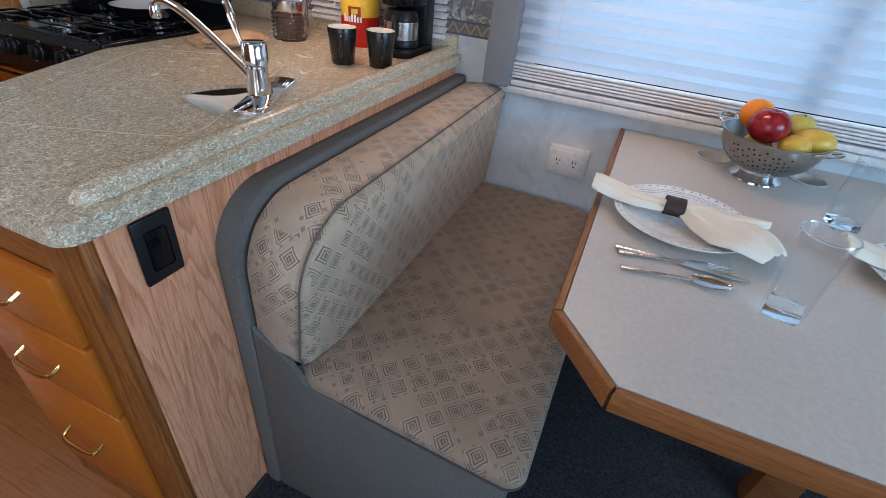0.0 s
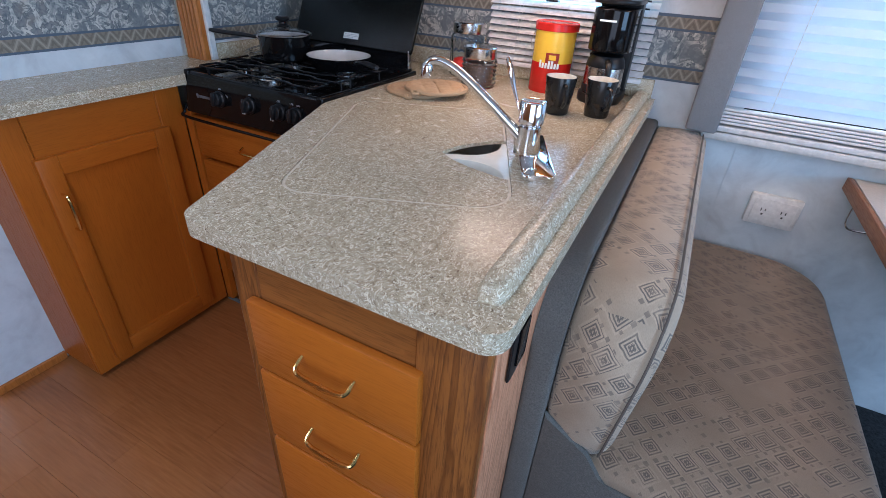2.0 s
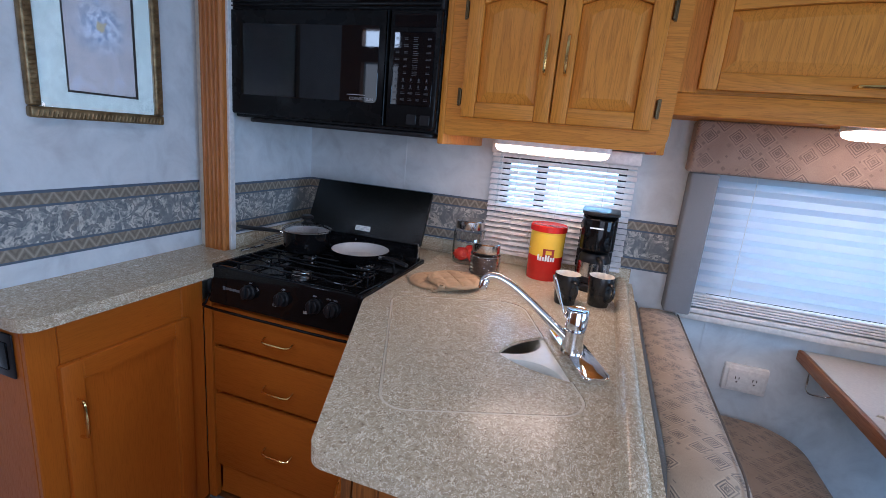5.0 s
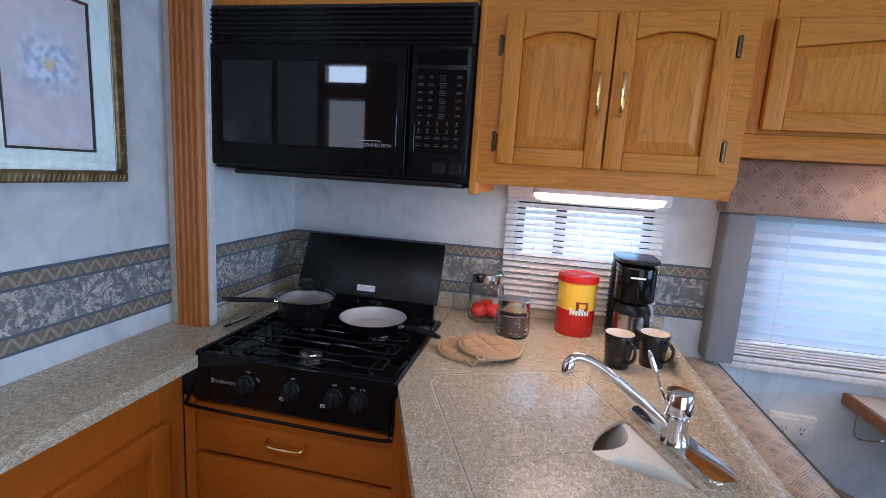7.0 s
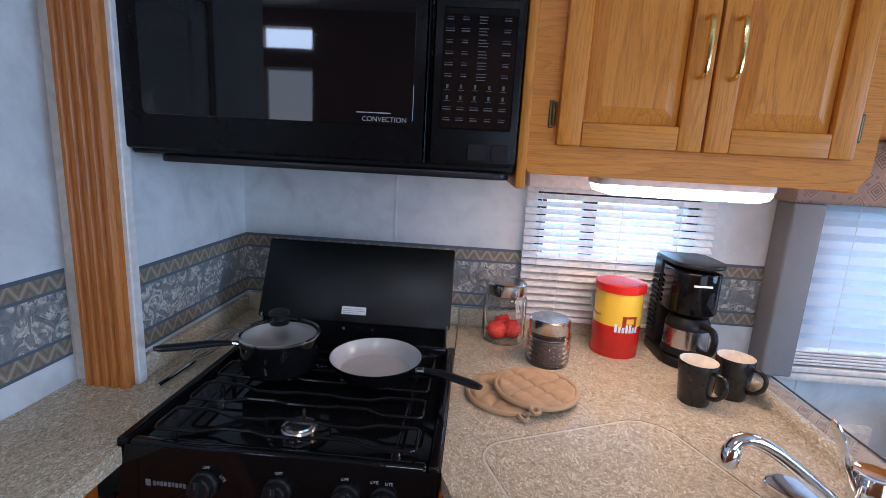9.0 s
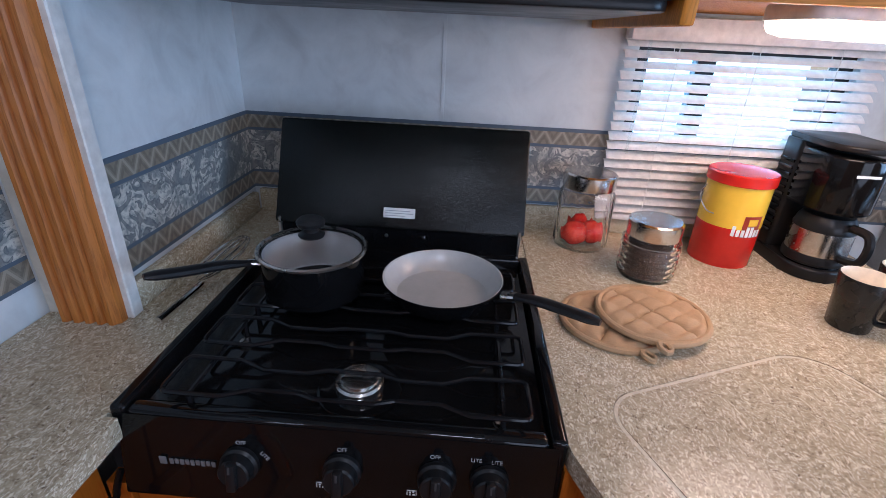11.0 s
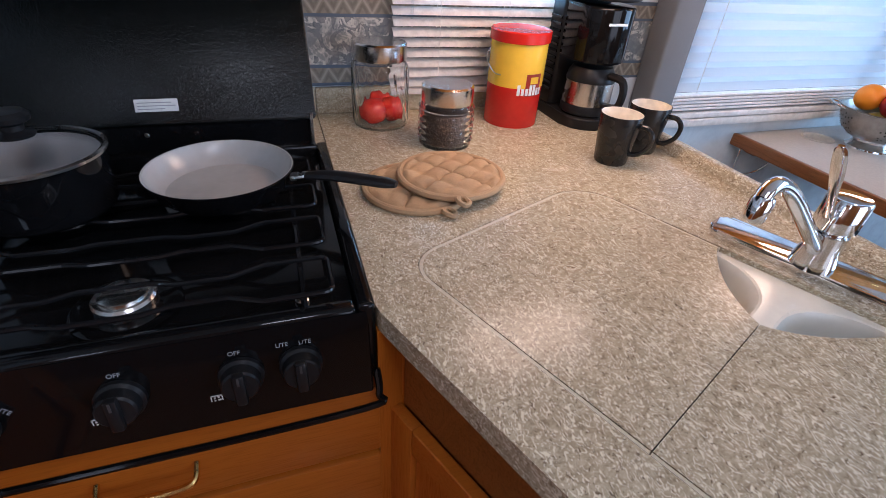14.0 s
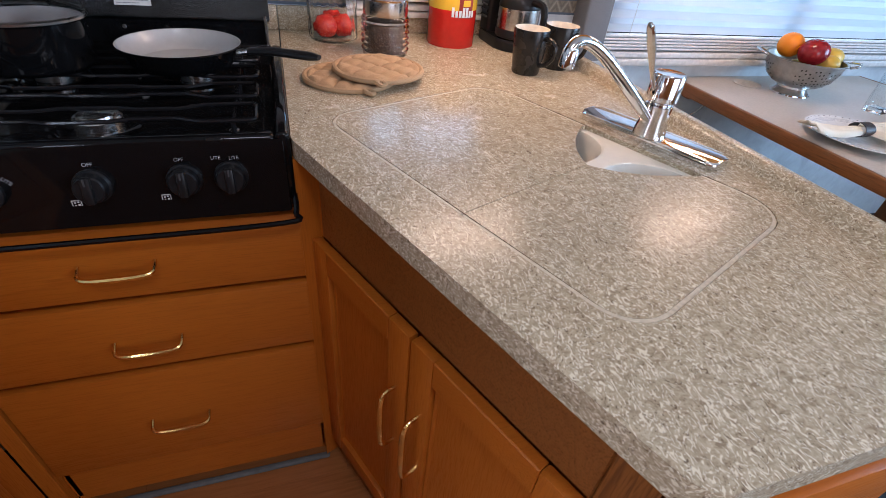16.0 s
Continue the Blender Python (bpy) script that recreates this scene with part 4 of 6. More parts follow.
for txt, kx, kz in (("OFF", -1.722, 0.864), ("OFF", -1.60, 0.866), ("OFF", -1.49, 0.867), ("LITE", -1.442, 0.867), ("LITE", -1.418, 0.866)):
    flat_text(txt, to_face(kx, 0.8275 + (kz - 0.778) * 0.174 - 0.0008, kz, 10), 0.0072, grey_ink, stove)
flat_text("LITE", Matrix.Translation((-1.693, 0.838, 0.85)) @ Matrix.Rotation(radians(80), 4, "X") @ Matrix.Rotation(radians(-45), 4, "Z"), 0.0072, grey_ink, stove)
bm = bmesh.new()
for kx in (-1.632, -1.522):
    for u0, u1, w0, w1 in ((0, 0.012, 0, 0.001), (0, 0.012, 0.011, 0.012), (0, 0.001, 0, 0.012), (0.011, 0.012, 0, 0.012), (0.003, 0.005, 0.003, 0.005), (0.007, 0.010, 0.003, 0.006), (0.003, 0.005, 0.007, 0.009), (0.007, 0.009, 0.008, 0.01)):
        box(kx + u0, kx + u1, 0.8335, 0.8345, 0.806 + w0, 0.806 + w1, 0, 1, bm)
tagged(part("burner_marks", bm, white_ink, stove), kind="stuff")
bm = bmesh.new()
for i in range(9):
    box(-1.812 + i * 0.0065, -1.8075 + i * 0.0065, 0.8355, 0.837, 0.826 + 0.001 * (i % 2), 0.834, 0, 1, bm)
box(-1.825, -1.816, 0.8355, 0.837, 0.824, 0.837, 0.001, 1, bm)
part("maker_mark", bm, plain("dim_mark_ink", (0.16, 0.16, 0.165), 0.5, bump=0), stove)


def burner(x, y):
    b = part("burner", lathe([(0, 0.884), (0.052, 0.884), (0.055, 0.887), (0.05, 0.889), (0.036, 0.886), (0.03, 0.887), (0.029, 0.897), (0.0, 0.897)], (x, y, 0), 36), enamel, stove)
    part("burner_ring", lathe([(0.031, 0.887), (0.0315, 0.899), (0.029, 0.902), (0.0, 0.902)], (x, y, 0), 36), steel, b, "steel burner head")
    part("burner_cap", lathe([(0.025, 0.902), (0.024, 0.9055), (0.02, 0.907), (0.0, 0.9075)], (x, y, 0), 36), steel, b)


for bx_, by_ in ((-1.597, 0.925), (-1.71, 1.145), (-1.49, 1.145)):
    burner(bx_, by_)
G = 0.9135


def grate_loop(y, deep, pinch, wide):
    """One long wire loop with narrow waists, wide at the ends and round the burner."""
    half = [(-0.222, deep), (-0.15, deep), (-0.115, pinch), (-0.06, pinch), (-0.035, wide), (0.035, wide), (0.06, pinch), (0.115, pinch), (0.15, deep), (0.222, deep)]
    loop = [(u, -v) for u, v in half] + [(u, v) for u, v in half[::-1]]
    loop = fillet(loop, 0.009, 3)
    return [(-1.603 + u, y + v, G - 0.0005 if abs(u) < 0.2 else G) for u, v in loop]


for nm, ys in (("front_grate", ((0.897, 0.033, 0.018, 0.026), (0.995, 0.032, 0.016, 0.022))), ("rear_grate", ((1.093, 0.032, 0.018, 0.024), (1.191, 0.032, 0.016, 0.022)))):
    grate = thing(nm, (-1.603, (ys[0][0] + ys[1][0]) / 2, 0.8835), "black wire pan-support grate on the stove", "stove grate", "stove grates")
    for y, a, b, c in ys:
        part("wire_loop", tube(grate_loop(y, a, b, c), 0.0031, 7, True), wire_mat, grate)
    for u in (-0.19, 0.19):
        y0, y1 = ys[0][0] - 0.031, ys[1][0] + 0.031
        part("cross_bar", tube(glide([(-1.603 + u, y0, G - 0.006), (-1.603 + u, (y0 + y1) / 2, G - 0.006), (-1.603 + u, y1, G - 0.006)], 4), 0.003, 6), wire_mat, grate)
        for yy in (y0 + 0.004, y1 - 0.004):
            part("foot", tube([(-1.603 + u, yy, 0.8835), (-1.603 + u, yy, G - 0.004)], 0.004, 6), wire_mat, grate)
for u, v in ((-1.785, 1.0), (-1.415, 0.885)):
    part("rubber_foot", lathe([(0, 0.884), (0.008, 0.884), (0.008, 0.891), (0.004, 0.893), (0, 0.893)], (u, v, 0), 12), steel, stove)
# raised splash lid, leaning back on two hinge arms
lidm = Matrix.Translation((-1.605, 1.312, 0.952)) @ Matrix.Rotation(radians(-25), 4, "X")
lid = part("lid", moved(prism(fillet([(-0.252, 0.0), (0.252, 0.0), (0.252, 0.212), (-0.252, 0.212)], 0.006, 3), 0.0, 0.014, "y", 0.003, 2), lidm), lid_mat, stove, "textured black raised lid")
bm = bmesh.new()
box(-0.032, 0.032, -0.0008, 0.0, 0.022, 0.042, 0, 1, bm)
lab = part("lid_label", moved(bm, lidm), white_plastic, lid, "small white warning label")
bm = bmesh.new()
for i, wdt in enumerate((0.05, 0.056, 0.04)):
    box(-0.028, -0.028 + wdt, -0.0012, -0.0009, 0.0355 - 0.005 * i, 0.0368 - 0.005 * i, 0, 1, bm)
part("lid_print", moved(bm, lidm), grey_ink, lab)
for u in (-0.246, 0.240):
    part("hinge_arm", box(-1.605 + u, -1.599 + u, 1.311, 1.328, 0.90, 0.962, 0.001), steel, stove)
part("back_rail", box(-1.85, -1.36, 1.318, 1.333, 0.90, 0.948, 0.002), enamel, stove)
for u in (-1.63, -1.555):
    part("screw", moved(lathe([(0, 0), (0.004, 0), (0.003, 0.002), (0, 0.0022)], seg=10), Matrix.Translation((u, 1.3175, 0.934)) @ Matrix.Rotation(radians(90), 4, "X")), steel, stove)

# ---- microwave ----
mw = thing("microwave", (-1.62, 1.3, 1.36), "black over-the-range convection microwave with a dark glass door", "microwave")
part("body", box(INNER + 0.004, -1.242, 1.085, WALL - 0.001, 1.362, 1.80, 0.004), black_plastic, mw)
door = part("door", prism(fillet([(INNER + 0.004, 1.372), (-1.407, 1.372), (-1.407, 1.700), (INNER + 0.004, 1.700)], [0.02, 0.002, 0.002, 0.01], 4), 1.052, 1.0845, "y", 0.006, 3), satin_plastic, mw)
part("window", prism(fillet([(-1.942, 1.436), (-1.432, 1.436), (-1.432, 1.656), (-1.942, 1.656)], 0.012, 4), 1.0495, 1.053, "y", 0.001, 1), dark_glass, door, "dark reflective door glass")
flat_text("CONVECTION", to_face(-1.484, 1.0490, 1.446), 0.0125, grey_ink, door)
part("door_bar", box(-1.535, -1.472, 1.0488, 1.0494, 1.4565, 1.4585, 0), grey_ink, door)
pan_ = part("keypad", prism(fillet([(-1.403, 1.372), (-1.243, 1.372), (-1.243, 1.700), (-1.403, 1.700)], [0.002, 0.012, 0.006, 0.002], 4), 1.054, 1.0845, "y", 0.005, 3), satin_plastic, mw)
part("display", box(-1.388, -1.256, 1.0525, 1.0545, 1.652, 1.690, 0.001), dark_glass, pan_, "dark display")
part("key_sheet", box(-1.385, -1.256, 1.0528, 1.0545, 1.436, 1.640, 0.002), dark_glass, pan_)
bm = bmesh.new()
rng = random.Random(4)
for r in range(10):
    z = 1.620 - r * 0.0187
    cols = (-1.373, -1.346, -1.311, -1.274) if r < 6 else (-1.373, -1.349, -1.324, -1.299, -1.274)
    for i, u in enumerate(cols):
        if r < 6 and i == 2:
            for k in range(3):
                box(u - 0.012, u - 0.012 + 0.018 * rng.uniform(0.7, 1), 1.0522, 1.0527, z + 0.004 - k * 0.005, z + 0.0055 - k * 0.005, 0, 1, bm)
        elif 6 <= r < 8:
            box(u - 0.002, u + 0.002, 1.0522, 1.0527, z - 0.002, z + 0.005, 0, 1, bm), box(u - 0.005, u + 0.005, 1.0522, 1.0527, z - 0.005, z - 0.004, 0, 1, bm)
        else:
            w = rng.uniform(0.005, 0.008)
            box(u - w, u + w, 1.0522, 1.0527, z - 0.001, z + 0.001, 0, 1, bm), box(u - w, u + w, 1.0522, 1.0527, z + 0.0035, z + 0.0045, 0, 1, bm)
part("key_print", bm, plain("dim_key_ink", (0.07, 0.07, 0.073), 0.5, bump=0), pan_)
for u in (-1.315, -1.272):
    part("button", prism(fillet([(u - 0.016, 1.382), (u + 0.016, 1.382), (u + 0.016, 1.412), (u - 0.016, 1.412)], 0.005, 3), 1.051, 1.0545, "y", 0.001, 1), black_plastic, pan_)
part("vent_panel", box(INNER + 0.004, -1.242, 1.062, 1.0845, 1.702, 1.80, 0.003), black_plastic, mw)
for i in range(7):
    part("louvre", moved(box(-1.985, -1.25, -0.008, 0.002, -0.0025, 0.0025, 0.001), Matrix.Translation((0, 1.060, 1.713 + i * 0.0125)) @ Matrix.Rotation(radians(25), 4, "X")), gloss_plastic, mw)
part("underside", prism(fillet([(-1.94, 1.075), (-1.25, 1.075), (-1.25, 1.50), (-1.94, 1.50)], 0.03, 4), 1.348, 1.3615, "z", 0.003, 2), black_plastic, mw)
solid("microwave_filler", box(INNER + 0.004, -1.242, 1.09, WALL - 0.001, 1.802, 2.199, 0.002), oak_z, "oak cabinet box above the microwave", "cabinet", "wall cabinets")

# ---- wall cabinets ----
wc = thing("wall_cabinet", (-0.92, 1.3, 1.345), "golden oak wall cabinet with two arched raised-panel doors", "cabinet", "wall cabinets")
part("body", box(-1.218, -0.628, 1.105, WALL - 0.001, 1.372, 2.199, 0.001), oak_z, wc)
frame_ring = fillet([(-1.2185, 1.364), (-0.606, 1.364), (-0.606, 2.198), (-1.236, 2.198)], [0.012, 0.045, 0.002, 0.002], 6)
part("face_frame", sheet(frame_ring, [[(-1.15, 1.44), (-0.675, 1.44), (-0.675, 1.76), (-1.15, 1.76)]], 1.088, 1.1045, "y"), oak_x, wc)
part("side_board", box(-1.238, -1.219, 1.082, WALL - 0.001, 1.335, 2.199, 0.004, 2), oak_z, wc)
part("side_board", box(-0.6275, -0.608, 1.1055, WALL - 0.001, 1.36, 2.199, 0.003, 2), oak_z, wc)
panel_door(wc, Matrix.Translation((-1.170, 1.0875, 1.418)), 0.255, 0.361, (oak_z, oak_x), 0.043, 0.017, True, (0.230, 0.125, 0.222), hinges=((-0.008, 0.035, -0.012), (-0.008, 0.268, -0.012)))
panel_door(wc, Matrix.Translation((-0.911, 1.0875, 1.418)), 0.256, 0.361, (oak_z, oak_x), 0.043, 0.017, True, (0.025, 0.125, 0.222), hinges=((0.264, 0.035, 0.012), (0.264, 0.268, 0.012)))
oc = thing("overhead_cabinet", (0.5, 1.35, 1.455), "golden oak overhead cabinet above the dinette window", "cabinet", "wall cabinets")
part("body", box(-0.607, 1.6, 1.165, WALL - 0.001, 1.485, 2.199, 0.001), oak_x, oc)
part("bottom_rail", box(-0.6065, 1.6, 1.148, 1.1645, 1.468, 1.525, 0.004, 2), oak_x, oc)
part("stile", box(-0.6065, -0.556, 1.148, 1.1645, 1.5255, 2.199, 0.002), oak_z, oc)
part("top_rail", box(-0.555, 1.6, 1.148, 1.1645, 1.77, 2.199, 0.002), oak_x, oc)
for u in (-0.556, 0.215):
    d = panel_door(oc, Matrix.Translation((u, 1.1475, 1.533)), 0.755, 0.25, (oak_z, oak_x), 0.043, 0.02, True)
    part("handle", bow_handle((u + 0.325, 1.1285, 1.553), (u + 0.43, 1.1285, 1.553), (0, -1, 0), 0.0045), brass, d, "brass bow pull")


def strip_lamp(at, w, d, label):
    """A shallow under-cabinet lamp with a curved lit lens."""
    x, y, z = at
    o = thing("under_cabinet_lamp", at, label, "lamp", "under-cabinet lamps")
    part("housing", prism(fillet([(x - w / 2, y - d / 2), (x + w / 2, y - d / 2), (x + w / 2, y + d / 2), (x - w / 2, y + d / 2)], 0.02, 4), z - 0.022, z, "z", 0.004, 2), white_plastic, o)
    bm = bmesh.new()
    rings = []
    for k, dz in ((0.975, -0.022), (0.97, -0.028), (0.94, -0.036), (0.84, -0.041), (0.4, -0.043)):
        rings.append([bm.verts.new((u, v, z + dz)) for u, v in fillet([(x - w / 2 * k - 0.012 * (k - 1), y - d / 2 * k), (x + w / 2 * k, y - d / 2 * k), (x + w / 2 * k, y + d / 2 * k), (x - w / 2 * k, y + d / 2 * k)], 0.018 * k, 4)])
    for a, b in zip(rings, rings[1:]):
        for i in range(len(a)):
            bm.faces.new((a[i], a[(i + 1) % len(a)], b[(i + 1) % len(a)], b[i]))
    bm.faces.new(rings[-1])
    part("lens", bm, lamp_lens, o, "lit translucent lens")
    return o


strip_lamp((-0.905, 1.172, 1.3715), 0.335, 0.12, "white under-cabinet lamp, switched on, below the wall cabinet")
strip_lamp((-0.01, 1.245, 1.4845), 0.335, 0.12, "white under-cabinet lamp, switched on, below the overhead cabinet")

# ---- kitchen window with slatted blind ----
kw = thing("window_1", (-0.9, WALL + 0.03, 0.97), "small kitchen window behind a slatted blind", "window", kind="structure")
part("window_frame", sheet([(-1.13, 0.96), (-0.67, 0.96), (-0.67, 1.31), (-1.13, 1.31)], [[(-1.10, 0.985), (-0.995, 0.985), (-0.995, 1.285), (-1.10, 1.285)], [(-0.955, 0.985), (-0.70, 0.985), (-0.70, 1.285), (-0.955, 1.285)]], WALL + 0.02, WALL + 0.05, "y"), black_plastic, kw)
pane = part("pane", box(-1.105, -0.695, WALL + 0.033, WALL + 0.037, 0.98, 1.29, 0), window_glass, kw)
pane.visible_shadow = False
blind = thing("slatted_blind", (-0.9, 1.525, 0.93), "white slatted blind, lowered and half open", "blind")
part("headrail", box(-1.165, -0.635, 1.495, 1.5445, 1.318, 1.362, 0.004, 2), slat_mat, blind)
slat_me = None
N_SLAT = 18
for i in range(N_SLAT):
    z = 0.954 + i * 0.0211
    if slat_me is None:
        ring = [(-0.0125, 0.0), (-0.006, 0.0013), (0.0, 0.0018), (0.006, 0.0013), (0.0125, 0.0), (0.006, 0.0006), (0.0, 0.0011), (-0.006, 0.0006)]
        s = part("slat", prism(ring, -0.262, 0.262, "x"), slat_mat, blind)
        slat_me = s.data
        slat_me.transform(Matrix.Translation(blind.location))
    else:
        s = new("slat", slat_me)
        s.parent = blind
    rr = random.Random(i)
    s.matrix_basis = Matrix.Translation(Vector((-0.902 + rr.uniform(-0.002, 0.002), 1.524, z)) - blind.location) @ Matrix.Rotation(radians(37 + rr.uniform(-2, 2)), 4, "X") @ Matrix.Rotation(radians(rr.uniform(-0.15, 0.15)), 4, "Y")
part("bottom_rail", box(-1.163, -0.64, 1.512, 1.537, 0.928, 0.942, 0.003, 2), slat_mat, blind)
for u in (-1.06, -0.9, -0.74):
    bm = tube([(u, 1.5095, 0.935), (u, 1.5095, 1.325)], 0.0008, 5)
    tube([(u, 1.538, 0.935), (u, 1.538, 1.325)], 0.0008, 5, False, bm)
    part("ladder_cord", bm, slat_mat, blind)
part("tilt_wand", tube([(-1.125, 1.498, 1.325), (-1.128, 1.497, 1.09)], 0.0035, 6), clear_glass, blind, "clear tilt wand")

# ---- dinette window ----
dw = thing("window_2", (0.42, WALL + 0.03, 0.88), "wide dinette window behind a pleated shade", "window", kind="structure")
part("window_frame", sheet([(-0.34, 0.88), (1.18, 0.88), (1.18, 1.32), (-0.34, 1.32)], [[(-0.315, 0.905), (0.40, 0.905), (0.40, 1.295), (-0.315, 1.295)], [(0.44, 0.905), (1.155, 0.905), (1.155, 1.295), (0.44, 1.295)]], WALL + 0.02, WALL + 0.05, "y"), black_plastic, dw)
pane = part("pane", box(-0.318, 1.158, WALL + 0.033, WALL + 0.037, 0.902, 1.298, 0), window_glass, dw)
pane.visible_shadow = False
shade = thing("pleated_shade", (0.42, 1.53, 0.83), "white pleated window shade, lowered and glowing with daylight", "blind")
bm = bmesh.new()
rows_ = []
z, k = 1.40, 0
while z > 0.905:
    rows_.append([bm.verts.new((u, 1.522 + (0.009 if k % 2 else -0.009), z)) for u in (-0.40, 1.24)])
    z, k = z - 0.0205, k + 1
for a, b in zip(rows_, rows_[1:]):
    bm.faces.new((a[0], a[1], b[1], b[0]))
part("cloth", bm, shade_mat, shade, sharp=80)
for i in range(5):
    part("folded_pleat", box(-0.40, 1.24, 1.508 - 0.0012 * (i % 2), 1.536, 0.8935 - i * 0.0095, 0.9005 - i * 0.0095, 0.002), slat_mat, shade)
part("bottom_rail", box(-0.402, 1.242, 1.506, 1.538, 0.832, 0.849, 0.003, 2), slat_mat, shade)
part("pull_cord", tube([(-0.275, 1.5145, 1.40), (-0.276, 1.5145, 0.9)], 0.0012, 5), slat_mat, shade)
part("sill", box(-0.43, 1.30, 1.505, WALL - 0.0005, 0.806, 0.829, 0.004, 2), white_paint, dw, "white sill strip")

valance = thing("window_valance", (0.42, 1.50, 1.32), "padded beige diamond-pattern valance with grey side boards", "valance")
part("cornice", box(-0.492, 1.33, 1.455, WALL - 0.0005, 1.318, 1.4845, 0.012, 3), valance_cloth, valance, uv=True)
for u in (-0.478, 1.235):
    part("side_board", box(u, u + 0.085, 1.468, WALL - 0.0005, 0.830, 1.3175, 0.007, 3), lambrequin_cloth, valance, "grey padded side board")

# ---- wall outlet by the bench ----
ou = thing("wall_outlet", (-0.155, WALL, 0.62), "white double outlet box on the dinette wall", "outlet")
part("box", box(-0.232, -0.094, 1.522, WALL - 0.0005, 0.566, 0.666, 0.006, 2), white_plastic, ou)
part("plate", box(-0.220, -0.106, 1.516, 1.5215, 0.578, 0.654, 0.003, 2), white_plastic, ou)
for u in (-0.190, -0.136):
    bm = bmesh.new()
    box(u - 0.007, u - 0.0045, 1.5152, 1.5162, 0.616, 0.626, 0, 1, bm), box(u + 0.0045, u + 0.007, 1.5152, 1.5162, 0.617, 0.625, 0, 1, bm)
    box(u - 0.0025, u + 0.0025, 1.5152, 1.5162, 0.604, 0.609, 0, 1, bm)
    tagged(part("slots", bm, toe_mat, ou), kind="stuff")

# ---- dinette bench ----
bench = thing("dinette_bench", (-0.3, 1.0, 0.0), "grey upholstered dinette bench with taupe diamond-pattern cushions", "bench")
arc = fillet([(0.468, 0.004), (0.468, 0.826), (WALL - 0.002, 0.826), (WALL - 0.002, 0.004)], [0, 0.125, 0, 0], 10)
part("back_shell", prism(arc, -0.6025, -0.556, "x", 0.012, 3), grey_cloth, bench)
part("base", box(-0.5555, -0.012, 0.4825, WALL - 0.002, 0.004, 0.432, 0.008, 3), grey_cloth, bench)
part("end_board", prism(fillet([(-0.5555, 0.004), (-0.014, 0.004), (-0.014, 0.428), (-0.43, 0.442), (-0.47, 0.50), (-0.5555, 0.56)], [0, 0.01, 0.02, 0.03, 0.03, 0], 4), 0.470, 0.4820, "y", 0.005, 2), grey_cloth, bench)


bol = fillet([(0.478, 0.500), (0.478, 0.814), (1.535, 0.814), (1.535, 0.452)], [0.02, 0.135, 0.02, 0.01], 10)
bol = [(0.478, 0.52)] + [p for p in bol if p[1] > 0.53] + [(1.535, 0.452), (0.60, 0.452), (0.50, 0.478)]


def cushion(name, outline, layers, axis, material, parent, crown=0.0, lean=0.0):
    """Stacked outlines: (shrink in metres, place along the axis)."""
    bm = bmesh.new()
    cu, cv = sum(p[0] for p in outline) / len(outline), sum(p[1] for p in outline) / len(outline)
    k = len(outline)
    rings = []
    for shrink, w in layers:
        ring = []
        for i, (u, v) in enumerate(outline):
            a, c = Vector(outline[i - 1]), Vector(outline[(i + 1) % k])
            t = (c - a).normalized()
            n = Vector((t.y, -t.x))
            if n.dot(Vector((u - cu, v - cv))) < 0:
                n = -n
            push = lean * max(0.0, v - 0.5) * (w - layers[0][1]) / (layers[-1][1] - layers[0][1])
            ring.append(bm.verts.new(lift(axis, u - n.x * shrink, v - n.y * shrink, w + push)))
        rings.append(ring)
    for a, b in zip(rings, rings[1:]):
        for i in range(k):
            bm.faces.new((a[i], a[(i + 1) % k], b[(i + 1) % k], b[i]))
    bm.faces.new(rings[0][::-1])
    mid = bm.faces.new(rings[-1])
    if crown:
        res = bmesh.ops.poke(bm, faces=[mid])
        d = Vector(lift(axis, 0, 0, crown))
        res["verts"][0].co += d
    return part(name, bm, material, parent, sharp=70, uv=True)


backrest = cushion("back_cushion", bol, [(0.012, -0.555), (0.002, -0.548), (-0.004, -0.50), (-0.002, -0.462), (0.004, -0.453), (0.009, -0.447), (0.016, -0.441), (0.026, -0.437)], "x", cloth, bench, 0.0, 0.10)
part("piping", tube([(-0.4515 + 0.096 * max(0, v - 0.5), u, v) for u, v in [(0.488, 0.492)] + bol[:-3]], 0.0024, 6), seam_mat, backrest, "thin taupe seam piping")
seat_ring = fillet([(-0.49, 0.484), (0.012, 0.459), (0.018, 1.525), (-0.49, 1.532)], [0.02, 0.035, 0.16, 0.01], 8)
seat = cushion("seat_cushion", seat_ring, [(0.02, 0.433), (0.004, 0.434), (-0.003, 0.444), (0.0, 0.456), (0.008, 0.464), (0.02, 0.468), (0.03, 0.470)], "z", shaded_cloth, bench, 0.006)
part("piping", tube([(u, v, 0.437) for u, v in seat_ring], 0.004, 6, True), piping_mat, seat, "dark piping")

